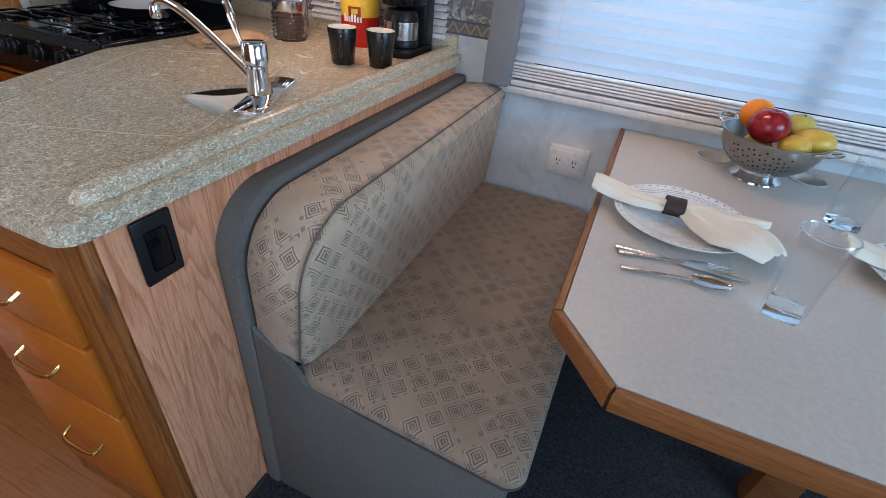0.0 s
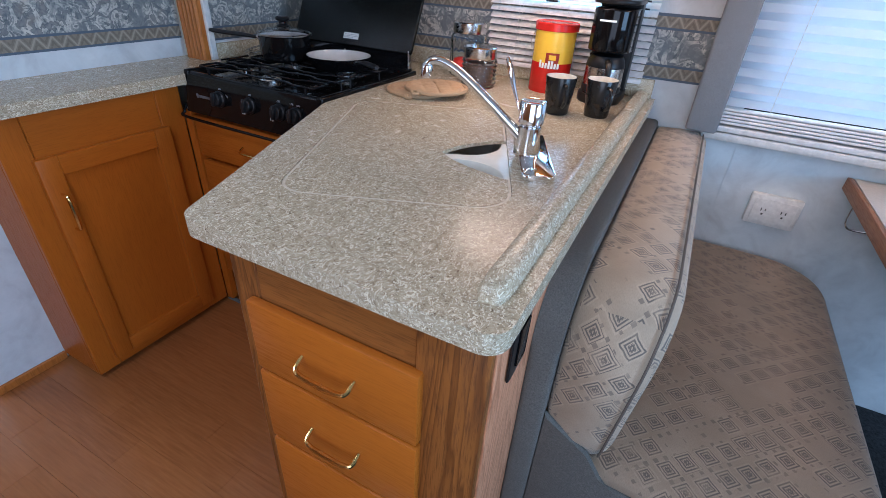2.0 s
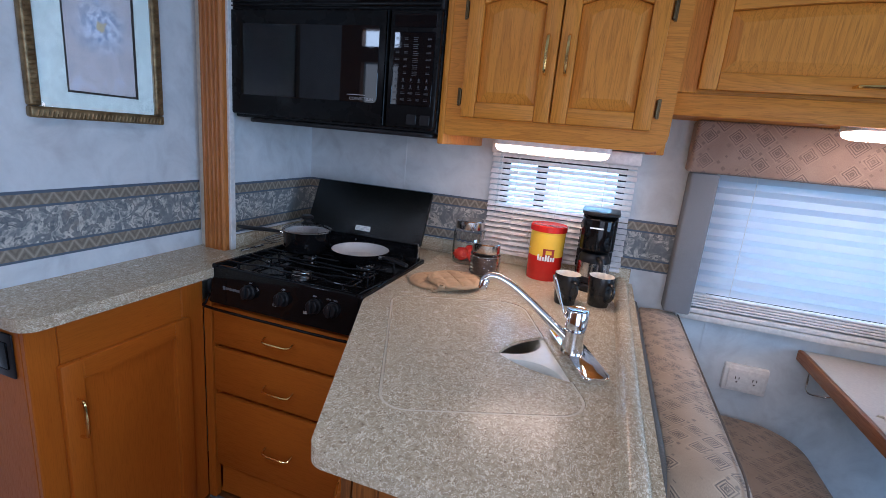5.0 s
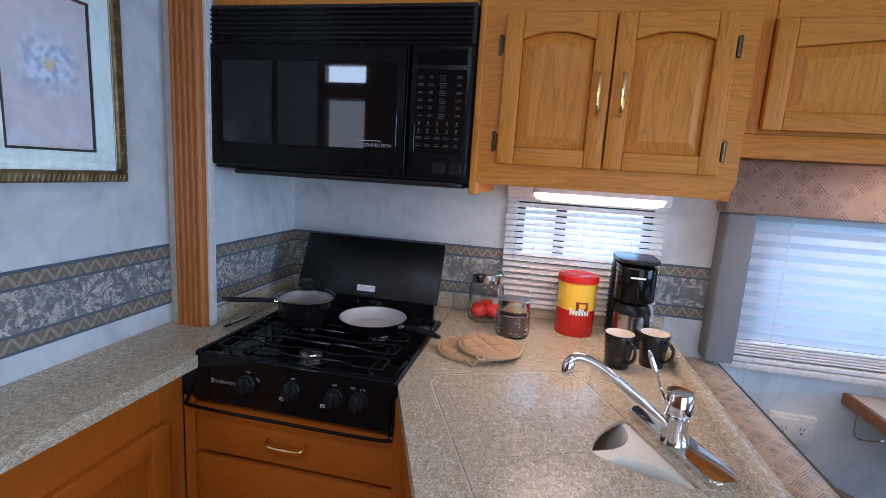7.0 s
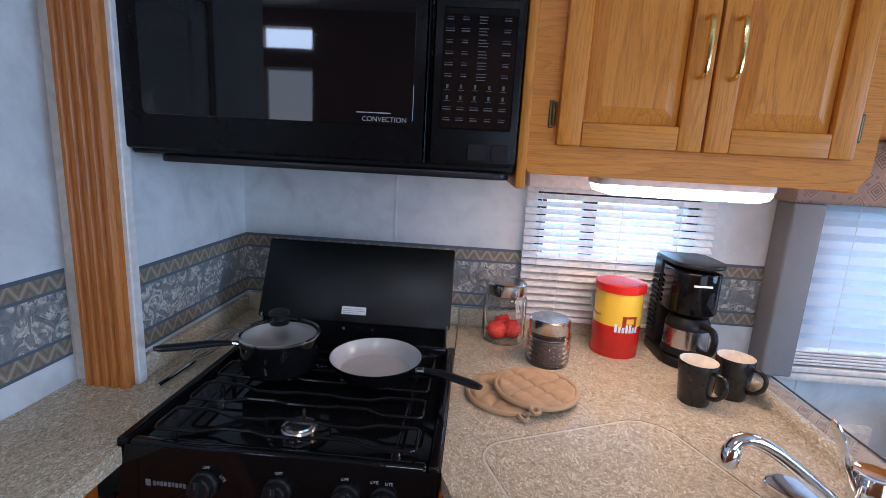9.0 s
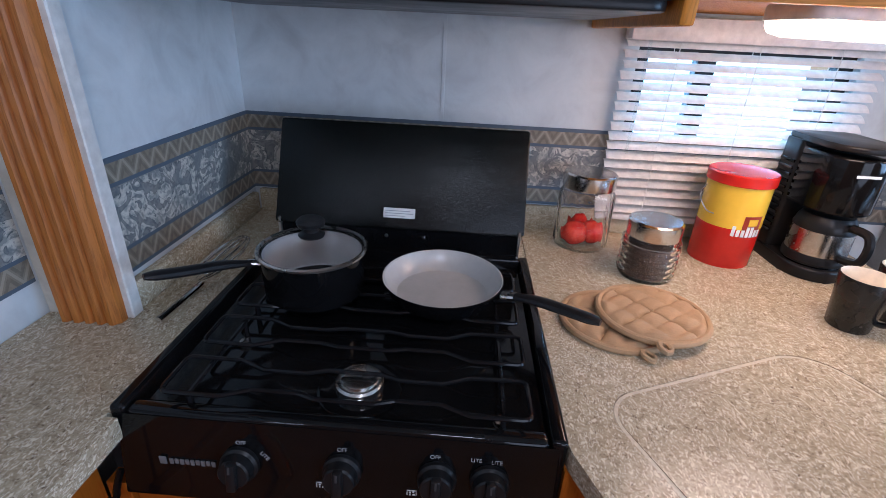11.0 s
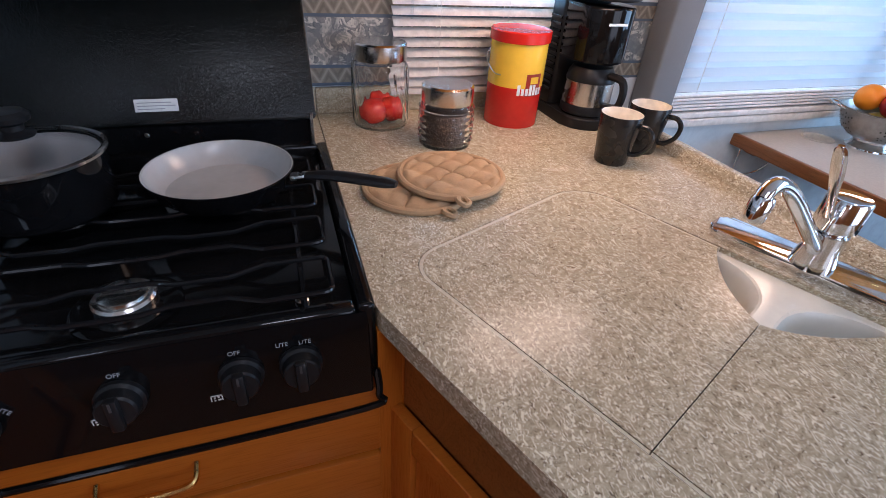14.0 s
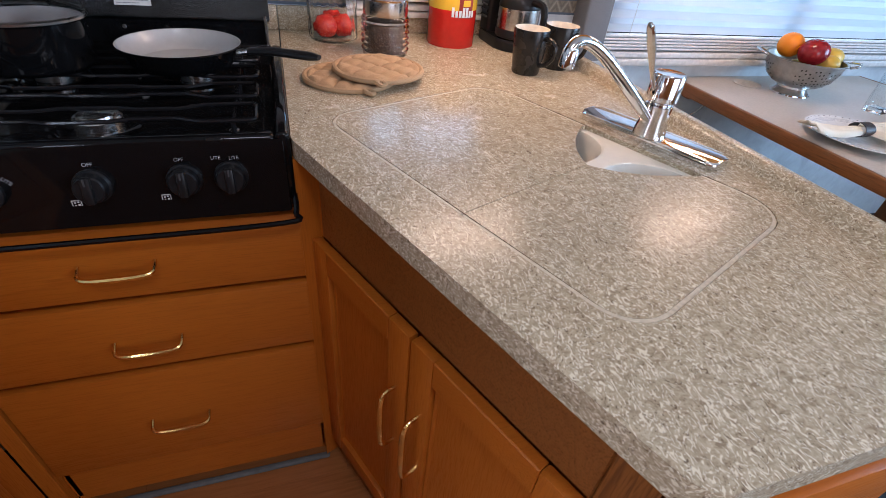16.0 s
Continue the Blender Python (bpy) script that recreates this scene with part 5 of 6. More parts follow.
# ---- dinette table ----
tb = thing("dinette_table", (0.45, 1.0, 0.0), "pale grey laminate dinette table with a chamfered oak edge", "table")
t_out = [(-0.012, WALL - 0.004), (-0.012, 0.578), (0.082, 0.466), (0.83, 0.466), (0.92, 0.578), (0.92, WALL - 0.004)]
cups = [[(cx + 0.043 * math.cos(a * math.pi / 12), cy + 0.043 * math.sin(a * math.pi / 12)) for a in range(24)] for cx, cy in ((0.238, 1.455), (0.468, 1.436))]
part("top", sheet(t_out, cups, 0.722, 0.760), table_mat, tb)
for cx, cy in ((0.238, 1.455), (0.468, 1.436)):
    part("cup_holder", lathe([(0.049, 0.7602), (0.05, 0.7625), (0.044, 0.763), (0.041, 0.758), (0.039, 0.70), (0.0, 0.70)], (cx, cy, 0), 28), beige_plastic, tb, "cream plastic cup holder")
e = 0.014
for a, b, mt in (((-0.012, WALL - 0.004), (-0.012, 0.578), edge_y), ((-0.012, 0.578), (0.082, 0.466), edge_x), ((0.082, 0.466), (0.83, 0.466), edge_x), ((0.83, 0.466), (0.92, 0.578), edge_x), ((0.92, 0.578), (0.92, WALL - 0.004), edge_y)):
    a, b = Vector(a), Vector(b)
    d = (b - a).normalized()
    n = Vector((d.y, -d.x))
    if n.dot(a - Vector((0.45, 1.0))) < 0:
        n = -n
    ring = [a + d * 0.0005, b - d * 0.0005, b + n * e + d * 0.004, a + n * e - d * 0.004]
    part("edge_band", prism([tuple(p + n * 0.0004) for p in ring], 0.7215, 0.7605, "z", 0.004, 2), mt, tb, "oak edge band")
part("leg", prism([(0.57, 0.004), (0.67, 0.004), (0.65, 0.7215), (0.59, 0.7215)], 0.97, 1.03, "y", 0.004), edge_x, tb, "oak pedestal leg")
part("wall_cleat", box(0.05, 0.86, 1.50, WALL - 0.003, 0.69, 0.7215, 0.003), edge_x, tb)
part("wire_brace", tube(glide([(0.02, 1.535, 0.72), (0.02, 1.53, 0.63), (0.05, 1.525, 0.615), (0.10, 1.50, 0.64), (0.14, 1.47, 0.72)], 5), 0.003, 6), chrome, tb, "thin chrome folding brace")


# ---- faucet ----
fc = thing("faucet", (-0.755, 0.785, COUNTER), "chrome single-lever kitchen faucet on an oblong base plate", "faucet")
plate_ring = ring_on_slant(fillet([(0.158, 0.494), (0.418, 0.494), (0.418, 0.556), (0.158, 0.556)], 0.016, 6))
part("base_plate", prism(plate_ring, COUNTER, COUNTER + 0.0135, "z", 0.005, 3), chrome, fc)
fx, fy = -0.752, 0.783
part("body", lathe([(0.0, 0.90), (0.027, 0.90), (0.026, 0.91), (0.0225, 0.93), (0.0225, 0.952), (0.019, 0.954), (0.0, 0.954)], (fx, fy, 0), 36), chrome, fc)
part("cartridge_cap", lathe([(0.0, 0.9545), (0.0185, 0.9545), (0.0195, 0.958), (0.0255, 0.961), (0.0255, 1.0), (0.0235, 1.003), (0.015, 1.001), (0.0, 1.0025)], (fx, fy, 0), 36), chrome, fc)
spout = glide([(-0.762, 0.781, 0.925), (-0.80, 0.777, 0.957), (-0.85, 0.770, 0.997), (-0.90, 0.762, 1.034), (-0.935, 0.755, 1.052), (-0.957, 0.749, 1.054), (-0.968, 0.745, 1.044)], 6)
n_ = len(spout)
part("spout", tube(spout, [0.0098 - 0.0016 * i / n_ for i in range(n_)], 14), chrome, fc)
part("aerator", moved(lathe([(0.0, 0.0), (0.0105, 0.0), (0.0112, 0.003), (0.0112, 0.022), (0.009, 0.026), (0.0, 0.026)], seg=20), Matrix.Translation((-0.969, 0.744, 1.022)) @ Matrix.Rotation(radians(8), 4, "Y")), chrome, fc)
lev = glide([(-0.768, 0.782, 0.968), (-0.779, 0.782, 0.985), (-0.792, 0.783, 1.012), (-0.803, 0.785, 1.04), (-0.817, 0.788, 1.073)], 5)
part("lever", tube(lev, [0.006, 0.006, 0.006, 0.0058, 0.0055, 0.0055, 0.005, 0.005, 0.005, 0.0055, 0.006, 0.0065, 0.007, 0.0078, 0.0085, 0.009, 0.0092, 0.009, 0.0085, 0.0075, 0.004], 10, False, None, 0.55), chrome, fc)


# ---- pans ----
def long_handle(pts, r, parent, name="handle"):
    line = glide(pts, 6)
    k = len(line)
    return part(name, tube(line, [r * (0.62 + 0.38 * min(1, 3 * i / k)) if i < k - 3 else r * (0.95 - 0.18 * (i - k + 3)) for i in range(k)], 10, False, None, 0.62), black_plastic, parent, "black handle")


pc = (-1.713, 1.115)
pot = thing("saucepan", (*pc, G + 0.0035), "black saucepan with a glass lid on the stove grate", "pot")
PB = G + 0.0035
part("pan", lathe([(0.0, 0.0), (0.072, 0.0), (0.079, 0.006), (0.081, 0.072), (0.083, 0.074), (0.08, 0.0745), (0.078, 0.072), (0.076, 0.008), (0.0, 0.004)], (*pc, PB), 48), gloss_plastic, pot)
part("coating", lathe([(0.0778, 0.0735), (0.0755, 0.010), (0.072, 0.0065), (0.0, 0.0055)], (*pc, PB), 48), pan_inside, pot, "pale grey ceramic coating")
gl = part("lid", lathe([(0.083, 0.0755), (0.084, 0.078), (0.078, 0.082), (0.055, 0.091), (0.03, 0.096), (0.012, 0.098), (0.0, 0.098), (0.0, 0.096), (0.03, 0.093), (0.055, 0.088), (0.076, 0.079)], (*pc, PB), 48), jar_glass, pot, "domed clear glass lid")
gl.visible_shadow = False
part("lid_rim", lathe([(0.084, 0.075), (0.0865, 0.0755), (0.087, 0.079), (0.084, 0.081), (0.081, 0.080), (0.082, 0.0765), (0.084, 0.075)], (*pc, PB), 48), steel, gl, "steel lid rim")
part("knob", lathe([(0.0, 0.0982), (0.02, 0.0982), (0.021, 0.101), (0.012, 0.106), (0.012, 0.112), (0.021, 0.117), (0.0225, 0.123), (0.018, 0.128), (0.0, 0.13)], (*pc, PB), 32), black_plastic, gl, "black knob")
part("handle_bracket", tube([(-1.788, 1.088, PB + 0.058), (-1.806, 1.080, PB + 0.061)], 0.009, 10, False, None, 0.6), steel, pot)
long_handle([(-1.80, 1.081, PB + 0.06), (-1.835, 1.056, PB + 0.066), (-1.87, 1.022, PB + 0.071), (-1.905, 0.985, PB + 0.079)], 0.0115, pot)

fcx = (-1.503, 1.128)
fry = thing("frying_pan", (*fcx, PB), "black frying pan with a pale ceramic inside on the stove grate", "frying pan")
part("pan", lathe([(0.0, 0.0), (0.078, 0.0), (0.088, 0.01), (0.098, 0.033), (0.100, 0.034), (0.100, 0.0355), (0.0985, 0.036)], (*fcx, PB), 48), gloss_plastic, fry)
part("coating", lathe([(0.099, 0.0362), (0.097, 0.0358), (0.087, 0.013), (0.076, 0.005), (0.0, 0.004)], (*fcx, PB), 48), pan_inside, fry, "pale grey ceramic coating")
part("handle_bracket", tube([(-1.408, 1.09, PB + 0.029), (-1.388, 1.082, PB + 0.033)], 0.009, 10, False, None, 0.6), steel, fry)
long_handle([(-1.394, 1.084, PB + 0.032), (-1.36, 1.066, PB + 0.038), (-1.32, 1.04, PB + 0.041), (-1.276, 1.01, PB + 0.043)], 0.0115, fry)

whisk = thing("whisk", (-1.934, 1.15, COUNTER), "steel wire whisk lying on the worktop by the stove", "whisk")
part("handle", tube(glide([(-1.936, 1.03, COUNTER + 0.006), (-1.933, 1.08, COUNTER + 0.006), (-1.93, 1.145, COUNTER + 0.007)], 5), 0.0055, 10), chrome, whisk)
for i in range(5):
    a = i * math.pi / 5
    pts = []
    for j in range(19):
        t = -math.pi / 2 + math.pi * j / 18
        along = math.cos(t)
        r = 0.030 * math.sin(t) * (0.35 + 0.65 * along ** 0.5 if along > 0 else 0.2)
        pts.append((-1.93 + 0.02 * along * 0.3 + r * math.cos(a), 1.145 + 0.175 * along, COUNTER + 0.021 + 0.0 * along + r * math.sin(a) * 0.75))
    part("wire", tube(pts, 0.0011, 5), chrome, whisk)


# ---- oven pads ----
def oven_pad(at, turn, label):
    """A round quilted pad: puffed squares, a bound edge and a hanging tab."""
    o = thing("oven_pad", at, label, "pot holder", "oven pads")
    bm = bmesh.new()
    nr, ns, R = 26, 72, 0.087
    ct = bm.verts.new((0, 0, 0.014))
    rings = []
    for i in range(1, nr + 1):
        r = R * i / nr
        ring = []
        for j in range(ns):
            a = 2 * math.pi * j / ns
            x_, y_ = r * math.cos(a), r * math.sin(a)
            u, v = (x_ + y_) * 0.7071 / 0.032, (x_ - y_) * 0.7071 / 0.04
            puff = (abs(math.sin(math.pi * u)) * abs(math.sin(math.pi * v))) ** 0.33
            edge = min(1.0, (R - r) / 0.01)
            ring.append(bm.verts.new((x_, y_, 0.0045 + (0.009 * puff + 0.001) * edge)))
        rings.append(ring)
    for j in range(ns):
        bm.faces.new((ct, rings[0][j], rings[0][(j + 1) % ns]))
    for a_, b_ in zip(rings, rings[1:]):
        for j in range(ns):
            bm.faces.new((a_[j], b_[j], b_[(j + 1) % ns], a_[(j + 1) % ns]))
    low = [bm.verts.new((v.co.x, v.co.y, 0.0)) for v in rings[-1]]
    for j in range(ns):
        bm.faces.new((rings[-1][j], low[j], low[(j + 1) % ns], rings[-1][(j + 1) % ns]))
    bm.faces.new(low)
    m = Matrix.Translation(at) @ Matrix.Rotation(radians(turn), 4, "Z")
    part("quilted_face", moved(bm, m), pad_cloth, o, sharp=60)
    part("binding", moved(tube([(R * math.cos(a * math.pi / 24), R * math.sin(a * math.pi / 24), 0.005) for a in range(48)], 0.0055, 8, True), m), pad_cloth, o)
    part("hanging_tab", moved(tube(glide([(R, -0.004, 0.006), (R + 0.014, -0.009, 0.009), (R + 0.024, 0.0, 0.006), (R + 0.014, 0.009, 0.005), (R, 0.004, 0.006)], 4), 0.0042, 6), m), pad_cloth, o)
    return o


oven_pad((-1.212, 1.128, COUNTER), -76, "round tan quilted oven pad lying on the worktop")
top_pad = oven_pad((-1.152, 1.133, COUNTER + 0.0148), -98, "round tan quilted oven pad overlapping another one")


# ---- jars ----
def skin(name, a, b, rough=0.35, scale=18.0):
    m = Mat(name, a, rough)
    f = m.noise(m.pos(), scale, 5)
    m.color(m.ramp(f, [(0.38, a), (0.62, b)]))
    m.bump(m.noise(m.pos(), 350.0, 2), 0.12, 0.001)
    return m.m


jar_apple = skin("streaked_red_apple", (0.46, 0.012, 0.010), (0.60, 0.05, 0.025), 0.25, 90.0)


def jar(at, r, h, rib, swirl, label):
    o = thing("glass_jar", at, label, "jar", "storage jars")
    n, seg = 64, 90
    bm = bmesh.new()
    rows = []
    for i in range(n + 1):
        t = i / n
        rr = r * (1 - 0.12 * min(1, max(0, (t - 0.80) / 0.10)) ** 2 - 0.08 * max(0, (0.06 - t) / 0.06) ** 2)
        ring = []
        for j in range(seg):
            a = 2 * math.pi * j / seg
            k = (math.sin(t * rib * 2 * math.pi) if rib else 0) * 0.0022 + (math.sin(a * 18 + t * 9) * 0.0010 if swirl else 0)
            k *= 1 if 0.08 < t < 0.80 else 0
            ring.append(bm.verts.new(((rr + k) * math.cos(a), (rr + k) * math.sin(a), h * t)))
        rows.append(ring)
    inner = []
    for i in range(n, 0, -1):
        t = i / n
        rr = r * (1 - 0.12 * min(1, max(0, (t - 0.80) / 0.10)) ** 2) - 0.0055
        inner.append([bm.verts.new((rr * math.cos(2 * math.pi * j / seg), rr * math.sin(2 * math.pi * j / seg), max(0.006, h * t))) for j in range(seg)])
    rows += inner
    for a_, b_ in zip(rows, rows[1:]):
        for j in range(seg):
            bm.faces.new((a_[j], a_[(j + 1) % seg], b_[(j + 1) % seg], b_[j]))
    bm.faces.new(rows[0][::-1]), bm.faces.new(rows[-1])
    body = part("glass", moved(bm, Matrix.Translation(at)), ribbed_glass, o, sharp=60)
    body.visible_shadow = False
    q = r * 0.93
    part("lid", lathe([(q - 0.003, h - 0.012), (q, h - 0.012), (q + 0.001, h - 0.008), (q + 0.001, h + 0.018), (q - 0.003, h + 0.021), (0.0, h + 0.0205)], at, 48), lid_steel, o, "polished steel lid")
    return o


j1 = jar((-1.207, 1.452, COUNTER), 0.0595, 0.148, 0, True, "swirled glass jar of red apples with a steel lid")
for ax, ay, az, ar in ((-1.226, 1.432, 0.034, 0.0285), (-1.183, 1.446, 0.033, 0.028), (-1.206, 1.478, 0.036, 0.028)):
    part("apple", ball((ax, ay, COUNTER + az), ar, (1, 1, 0.94)), jar_apple, j1)
j2 = jar((-1.102, 1.318, COUNTER), 0.0535, 0.098, 8, False, "ribbed glass jar of coffee beans with a steel lid")
bm = lathe([(0.0, 0.0068), (0.046, 0.0068), (0.0475, 0.012), (0.0465, 0.062), (0.045, 0.066), (0.02, 0.068), (0.0, 0.067)], (-1.102, 1.318, COUNTER), 40)
part("coffee_beans", bm, woven("coffee_beans", (0.055, 0.026, 0.012), 230.0, 1.0, 0.6, 0.5), j2, "dark coffee beans")

# ---- coffee tin ----
cc = (-0.905, 1.428)
tin = thing("coffee_tin", (*cc, COUNTER), "red and yellow coffee tin with a red lid and wire handle", "tin")
part("lower_body", lathe([(0.0, 0.0), (0.06, 0.0), (0.0615, 0.003), (0.0615, 0.088)], (*cc, COUNTER), 48), red_paint, tin, "red lower half")
part("upper_body", lathe([(0.0615, 0.088), (0.0615, 0.178), (0.063, 0.18), (0.0, 0.18)], (*cc, COUNTER), 48), yellow_paint, tin, "yellow upper half")
part("lid", lathe([(0.0635, 0.176), (0.0655, 0.177), (0.0655, 0.196), (0.063, 0.1985), (0.059, 0.197), (0.0, 0.1975)], (*cc, COUNTER), 48), red_paint, tin, "red lid")
part("wire_handle", tube(glide([(-0.971, 1.428, COUNTER + 0.165), (-0.979, 1.426, COUNTER + 0.14), (-0.968, 1.41, COUNTER + 0.115), (-0.958, 1.395, COUNTER + 0.112)], 5), 0.0013, 6), steel, tin)


FACE = radians(-88)


def wrapped_box(u0, u1, w0, w1, r, c, z, bm=None, n=6, t=0.0006):
    bm = shape(bm)
    rows = []
    for i in range(n + 1):
        a = FACE + (u0 + (u1 - u0) * i / n) / r
        d = (math.cos(a), math.sin(a))
        rows.append([bm.verts.new((c[0] + q * d[0], c[1] + q * d[1], z + w)) for q, w in ((r, w0), (r + t, w0), (r + t, w1), (r, w1))])
    for a_, b_ in zip(rows, rows[1:]):
        for k in range(4):
            bm.faces.new((a_[k], a_[(k + 1) % 4], b_[(k + 1) % 4], b_[k]))
    bm.faces.new(rows[0]), bm.faces.new(rows[-1][::-1])
    return bm


badge = part("badge", wrapped_box(-0.006, 0.034, 0.072, 0.118, 0.0616, cc, COUNTER), orange_paint, tin, "brown-red badge")
part("badge_sun", wrapped_box(0.004, 0.025, 0.098, 0.112, 0.0623, cc, COUNTER), yellow_paint, badge)
bm = bmesh.new()
for i in range(7):
    wrapped_box(-0.024 + i * 0.0092, -0.0175 + i * 0.0092, 0.074, 0.096 if i in (0, 3, 4) else 0.089, 0.0624, cc, COUNTER, bm, 2)
part("badge_word", bm, white_ink, badge, "white word shapes")

# ---- coffee maker ----
cm = thing("coffee_maker", (-0.735, 1.42, COUNTER), "black drip coffee maker with a steel carafe", "coffee maker")
C0 = COUNTER
ring = fillet([(-0.797, 1.325), (-0.675, 1.325), (-0.675, 1.505), (-0.797, 1.505)], [0.06, 0.06, 0.012, 0.012], 8)
part("base", prism(ring, C0, C0 + 0.026, "z", 0.005, 3), black_plastic, cm)
part("warming_plate", lathe([(0.0, 0.026), (0.052, 0.026), (0.052, 0.029), (0.0, 0.029)], (-0.735, 1.388, C0), 36), gloss_plastic, cm)
part("column", prism(fillet([(-0.795, 1.448), (-0.677, 1.448), (-0.677, 1.508), (-0.795, 1.508)], 0.01, 4), C0 + 0.0262, C0 + 0.262, "z", 0.004, 2), black_plastic, cm)
bm = bmesh.new()
for i in range(12):
    box(-0.7985, -0.795, 1.452, 1.498, C0 + 0.06 + i * 0.014, C0 + 0.066 + i * 0.014, 0.0005, 1, bm)
tagged(part("vent_ribs", bm, gloss_plastic, cm), kind="stuff")
hr = fillet([(-0.793, 1.327), (-0.678, 1.327), (-0.678, 1.4475), (-0.793, 1.4475)], [0.055, 0.055, 0.004, 0.004], 8)
part("filter_housing", prism(hr, C0 + 0.142, C0 + 0.252, "z", 0.006, 3), gloss_plastic, cm)
part("top_lid", prism(fillet([(-0.798, 1.322), (-0.674, 1.322), (-0.674, 1.50), (-0.798, 1.50)], [0.055, 0.055, 0.012, 0.012], 8), C0 + 0.2625, C0 + 0.274, "z", 0.004, 3), black_plastic, cm)
part("name_bars", moved(box(-0.022, 0.022, -0.0006, 0, -0.0025, 0.0025, 0), Matrix.Translation((-0.742, 1.3262, C0 + 0.222))), white_ink, cm, "pale maker mark")
car = part("carafe", lathe([(0.0, 0.0292), (0.049, 0.0292), (0.053, 0.034), (0.0545, 0.06), (0.054, 0.10)], (-0.735, 1.388, C0), 40), steel, cm, "brushed steel carafe")
part("carafe_collar", lathe([(0.0545, 0.10), (0.055, 0.103), (0.051, 0.118), (0.044, 0.13), (0.0, 0.135)], (-0.735, 1.388, C0), 40), black_plastic, car)
part("carafe_foot", lathe([(0.0535, 0.0294), (0.0565, 0.032), (0.0565, 0.047), (0.0548, 0.05)], (-0.735, 1.388, C0), 40), black_plastic, car)
part("carafe_handle", tube(glide([(-0.722, 1.338, C0 + 0.118), (-0.712, 1.307, C0 + 0.115), (-0.709, 1.298, C0 + 0.09), (-0.712, 1.304, C0 + 0.06), (-0.72, 1.335, C0 + 0.052)], 5), 0.0085, 8), black_plastic, car)


# ---- mugs ----
def mug():
    o = thing("mug", (0, 0, 0), "tall matt black mug with a cream inside, on the worktop", "mug", "black mugs")
    part("cup", lathe([(0.0, 0.0), (0.030, 0.0), (0.0315, 0.002), (0.0405, 0.094), (0.040, 0.0955), (0.0388, 0.0955)], seg=40), mug_mat, o)
    part("lining", lathe([(0.0388, 0.0957), (0.0378, 0.094), (0.029, 0.006), (0.0, 0.005)], seg=40), mug_inside, o, "cream glazed inside")
    part("handle", tube(glide([(0.0372, 0, 0.08), (0.055, 0, 0.079), (0.066, 0, 0.066), (0.063, 0, 0.044), (0.048, 0, 0.028), (0.0335, 0, 0.024)], 5), 0.0048, 10), mug_mat, o)
    return o


m1 = mug()
m1.matrix_basis = Matrix.Translation((-0.802, 1.172, COUNTER)) @ Matrix.Rotation(radians(-60), 4, "Z")
copy_thing(m1, Matrix.Translation((-0.703, 1.212, COUNTER)) @ Matrix.Rotation(radians(-55), 4, "Z"))

# ---- table setting ----
TT = 0.7605


def dinner_plate():
    o = thing("dinner_plate", (0, 0, 0), "white dinner plate with a dark dotted and lined rim", "plate", "place settings")
    R = 0.138
    part("plate", lathe([(0.0, 0.0), (0.07, 0.0), (0.074, 0.004), (0.098, 0.009), (0.125, 0.0155), (R, 0.0185), (R, 0.0205), (0.124, 0.0185), (0.097, 0.012), (0.08, 0.007), (0.0, 0.0055)], seg=64), ceramic, o)
    for r, z in ((0.106, 0.01415), (0.112, 0.0156), (0.118, 0.0171)):
        part("rim_line", lathe([(r, z), (r + 0.0012, z + 0.0004), (r + 0.0024, z + 0.0004)], seg=64), grey_ink, o)
    bm = bmesh.new()
    for i in range(44):
        a = 2 * math.pi * i / 44
        c = Vector((0.131 * math.cos(a), 0.131 * math.sin(a), 0.0197))
        vs = [bm.verts.new(c + Vector((0.0026 * math.cos(a + k * math.pi / 2), 0.0026 * math.sin(a + k * math.pi / 2), (0.0007 if k == 0 else -0.0007 if k == 2 else 0)))) for k in range(4)]
        bm.faces.new(vs)
    tagged(part("rim_dots", bm, toe_mat, o), kind="stuff")
    return o


d1 = dinner_plate()
d1.matrix_basis = Matrix.Translation((0.151, 0.979, TT))
copy_thing(d1, Matrix.Translation((0.617, 0.977, TT)))


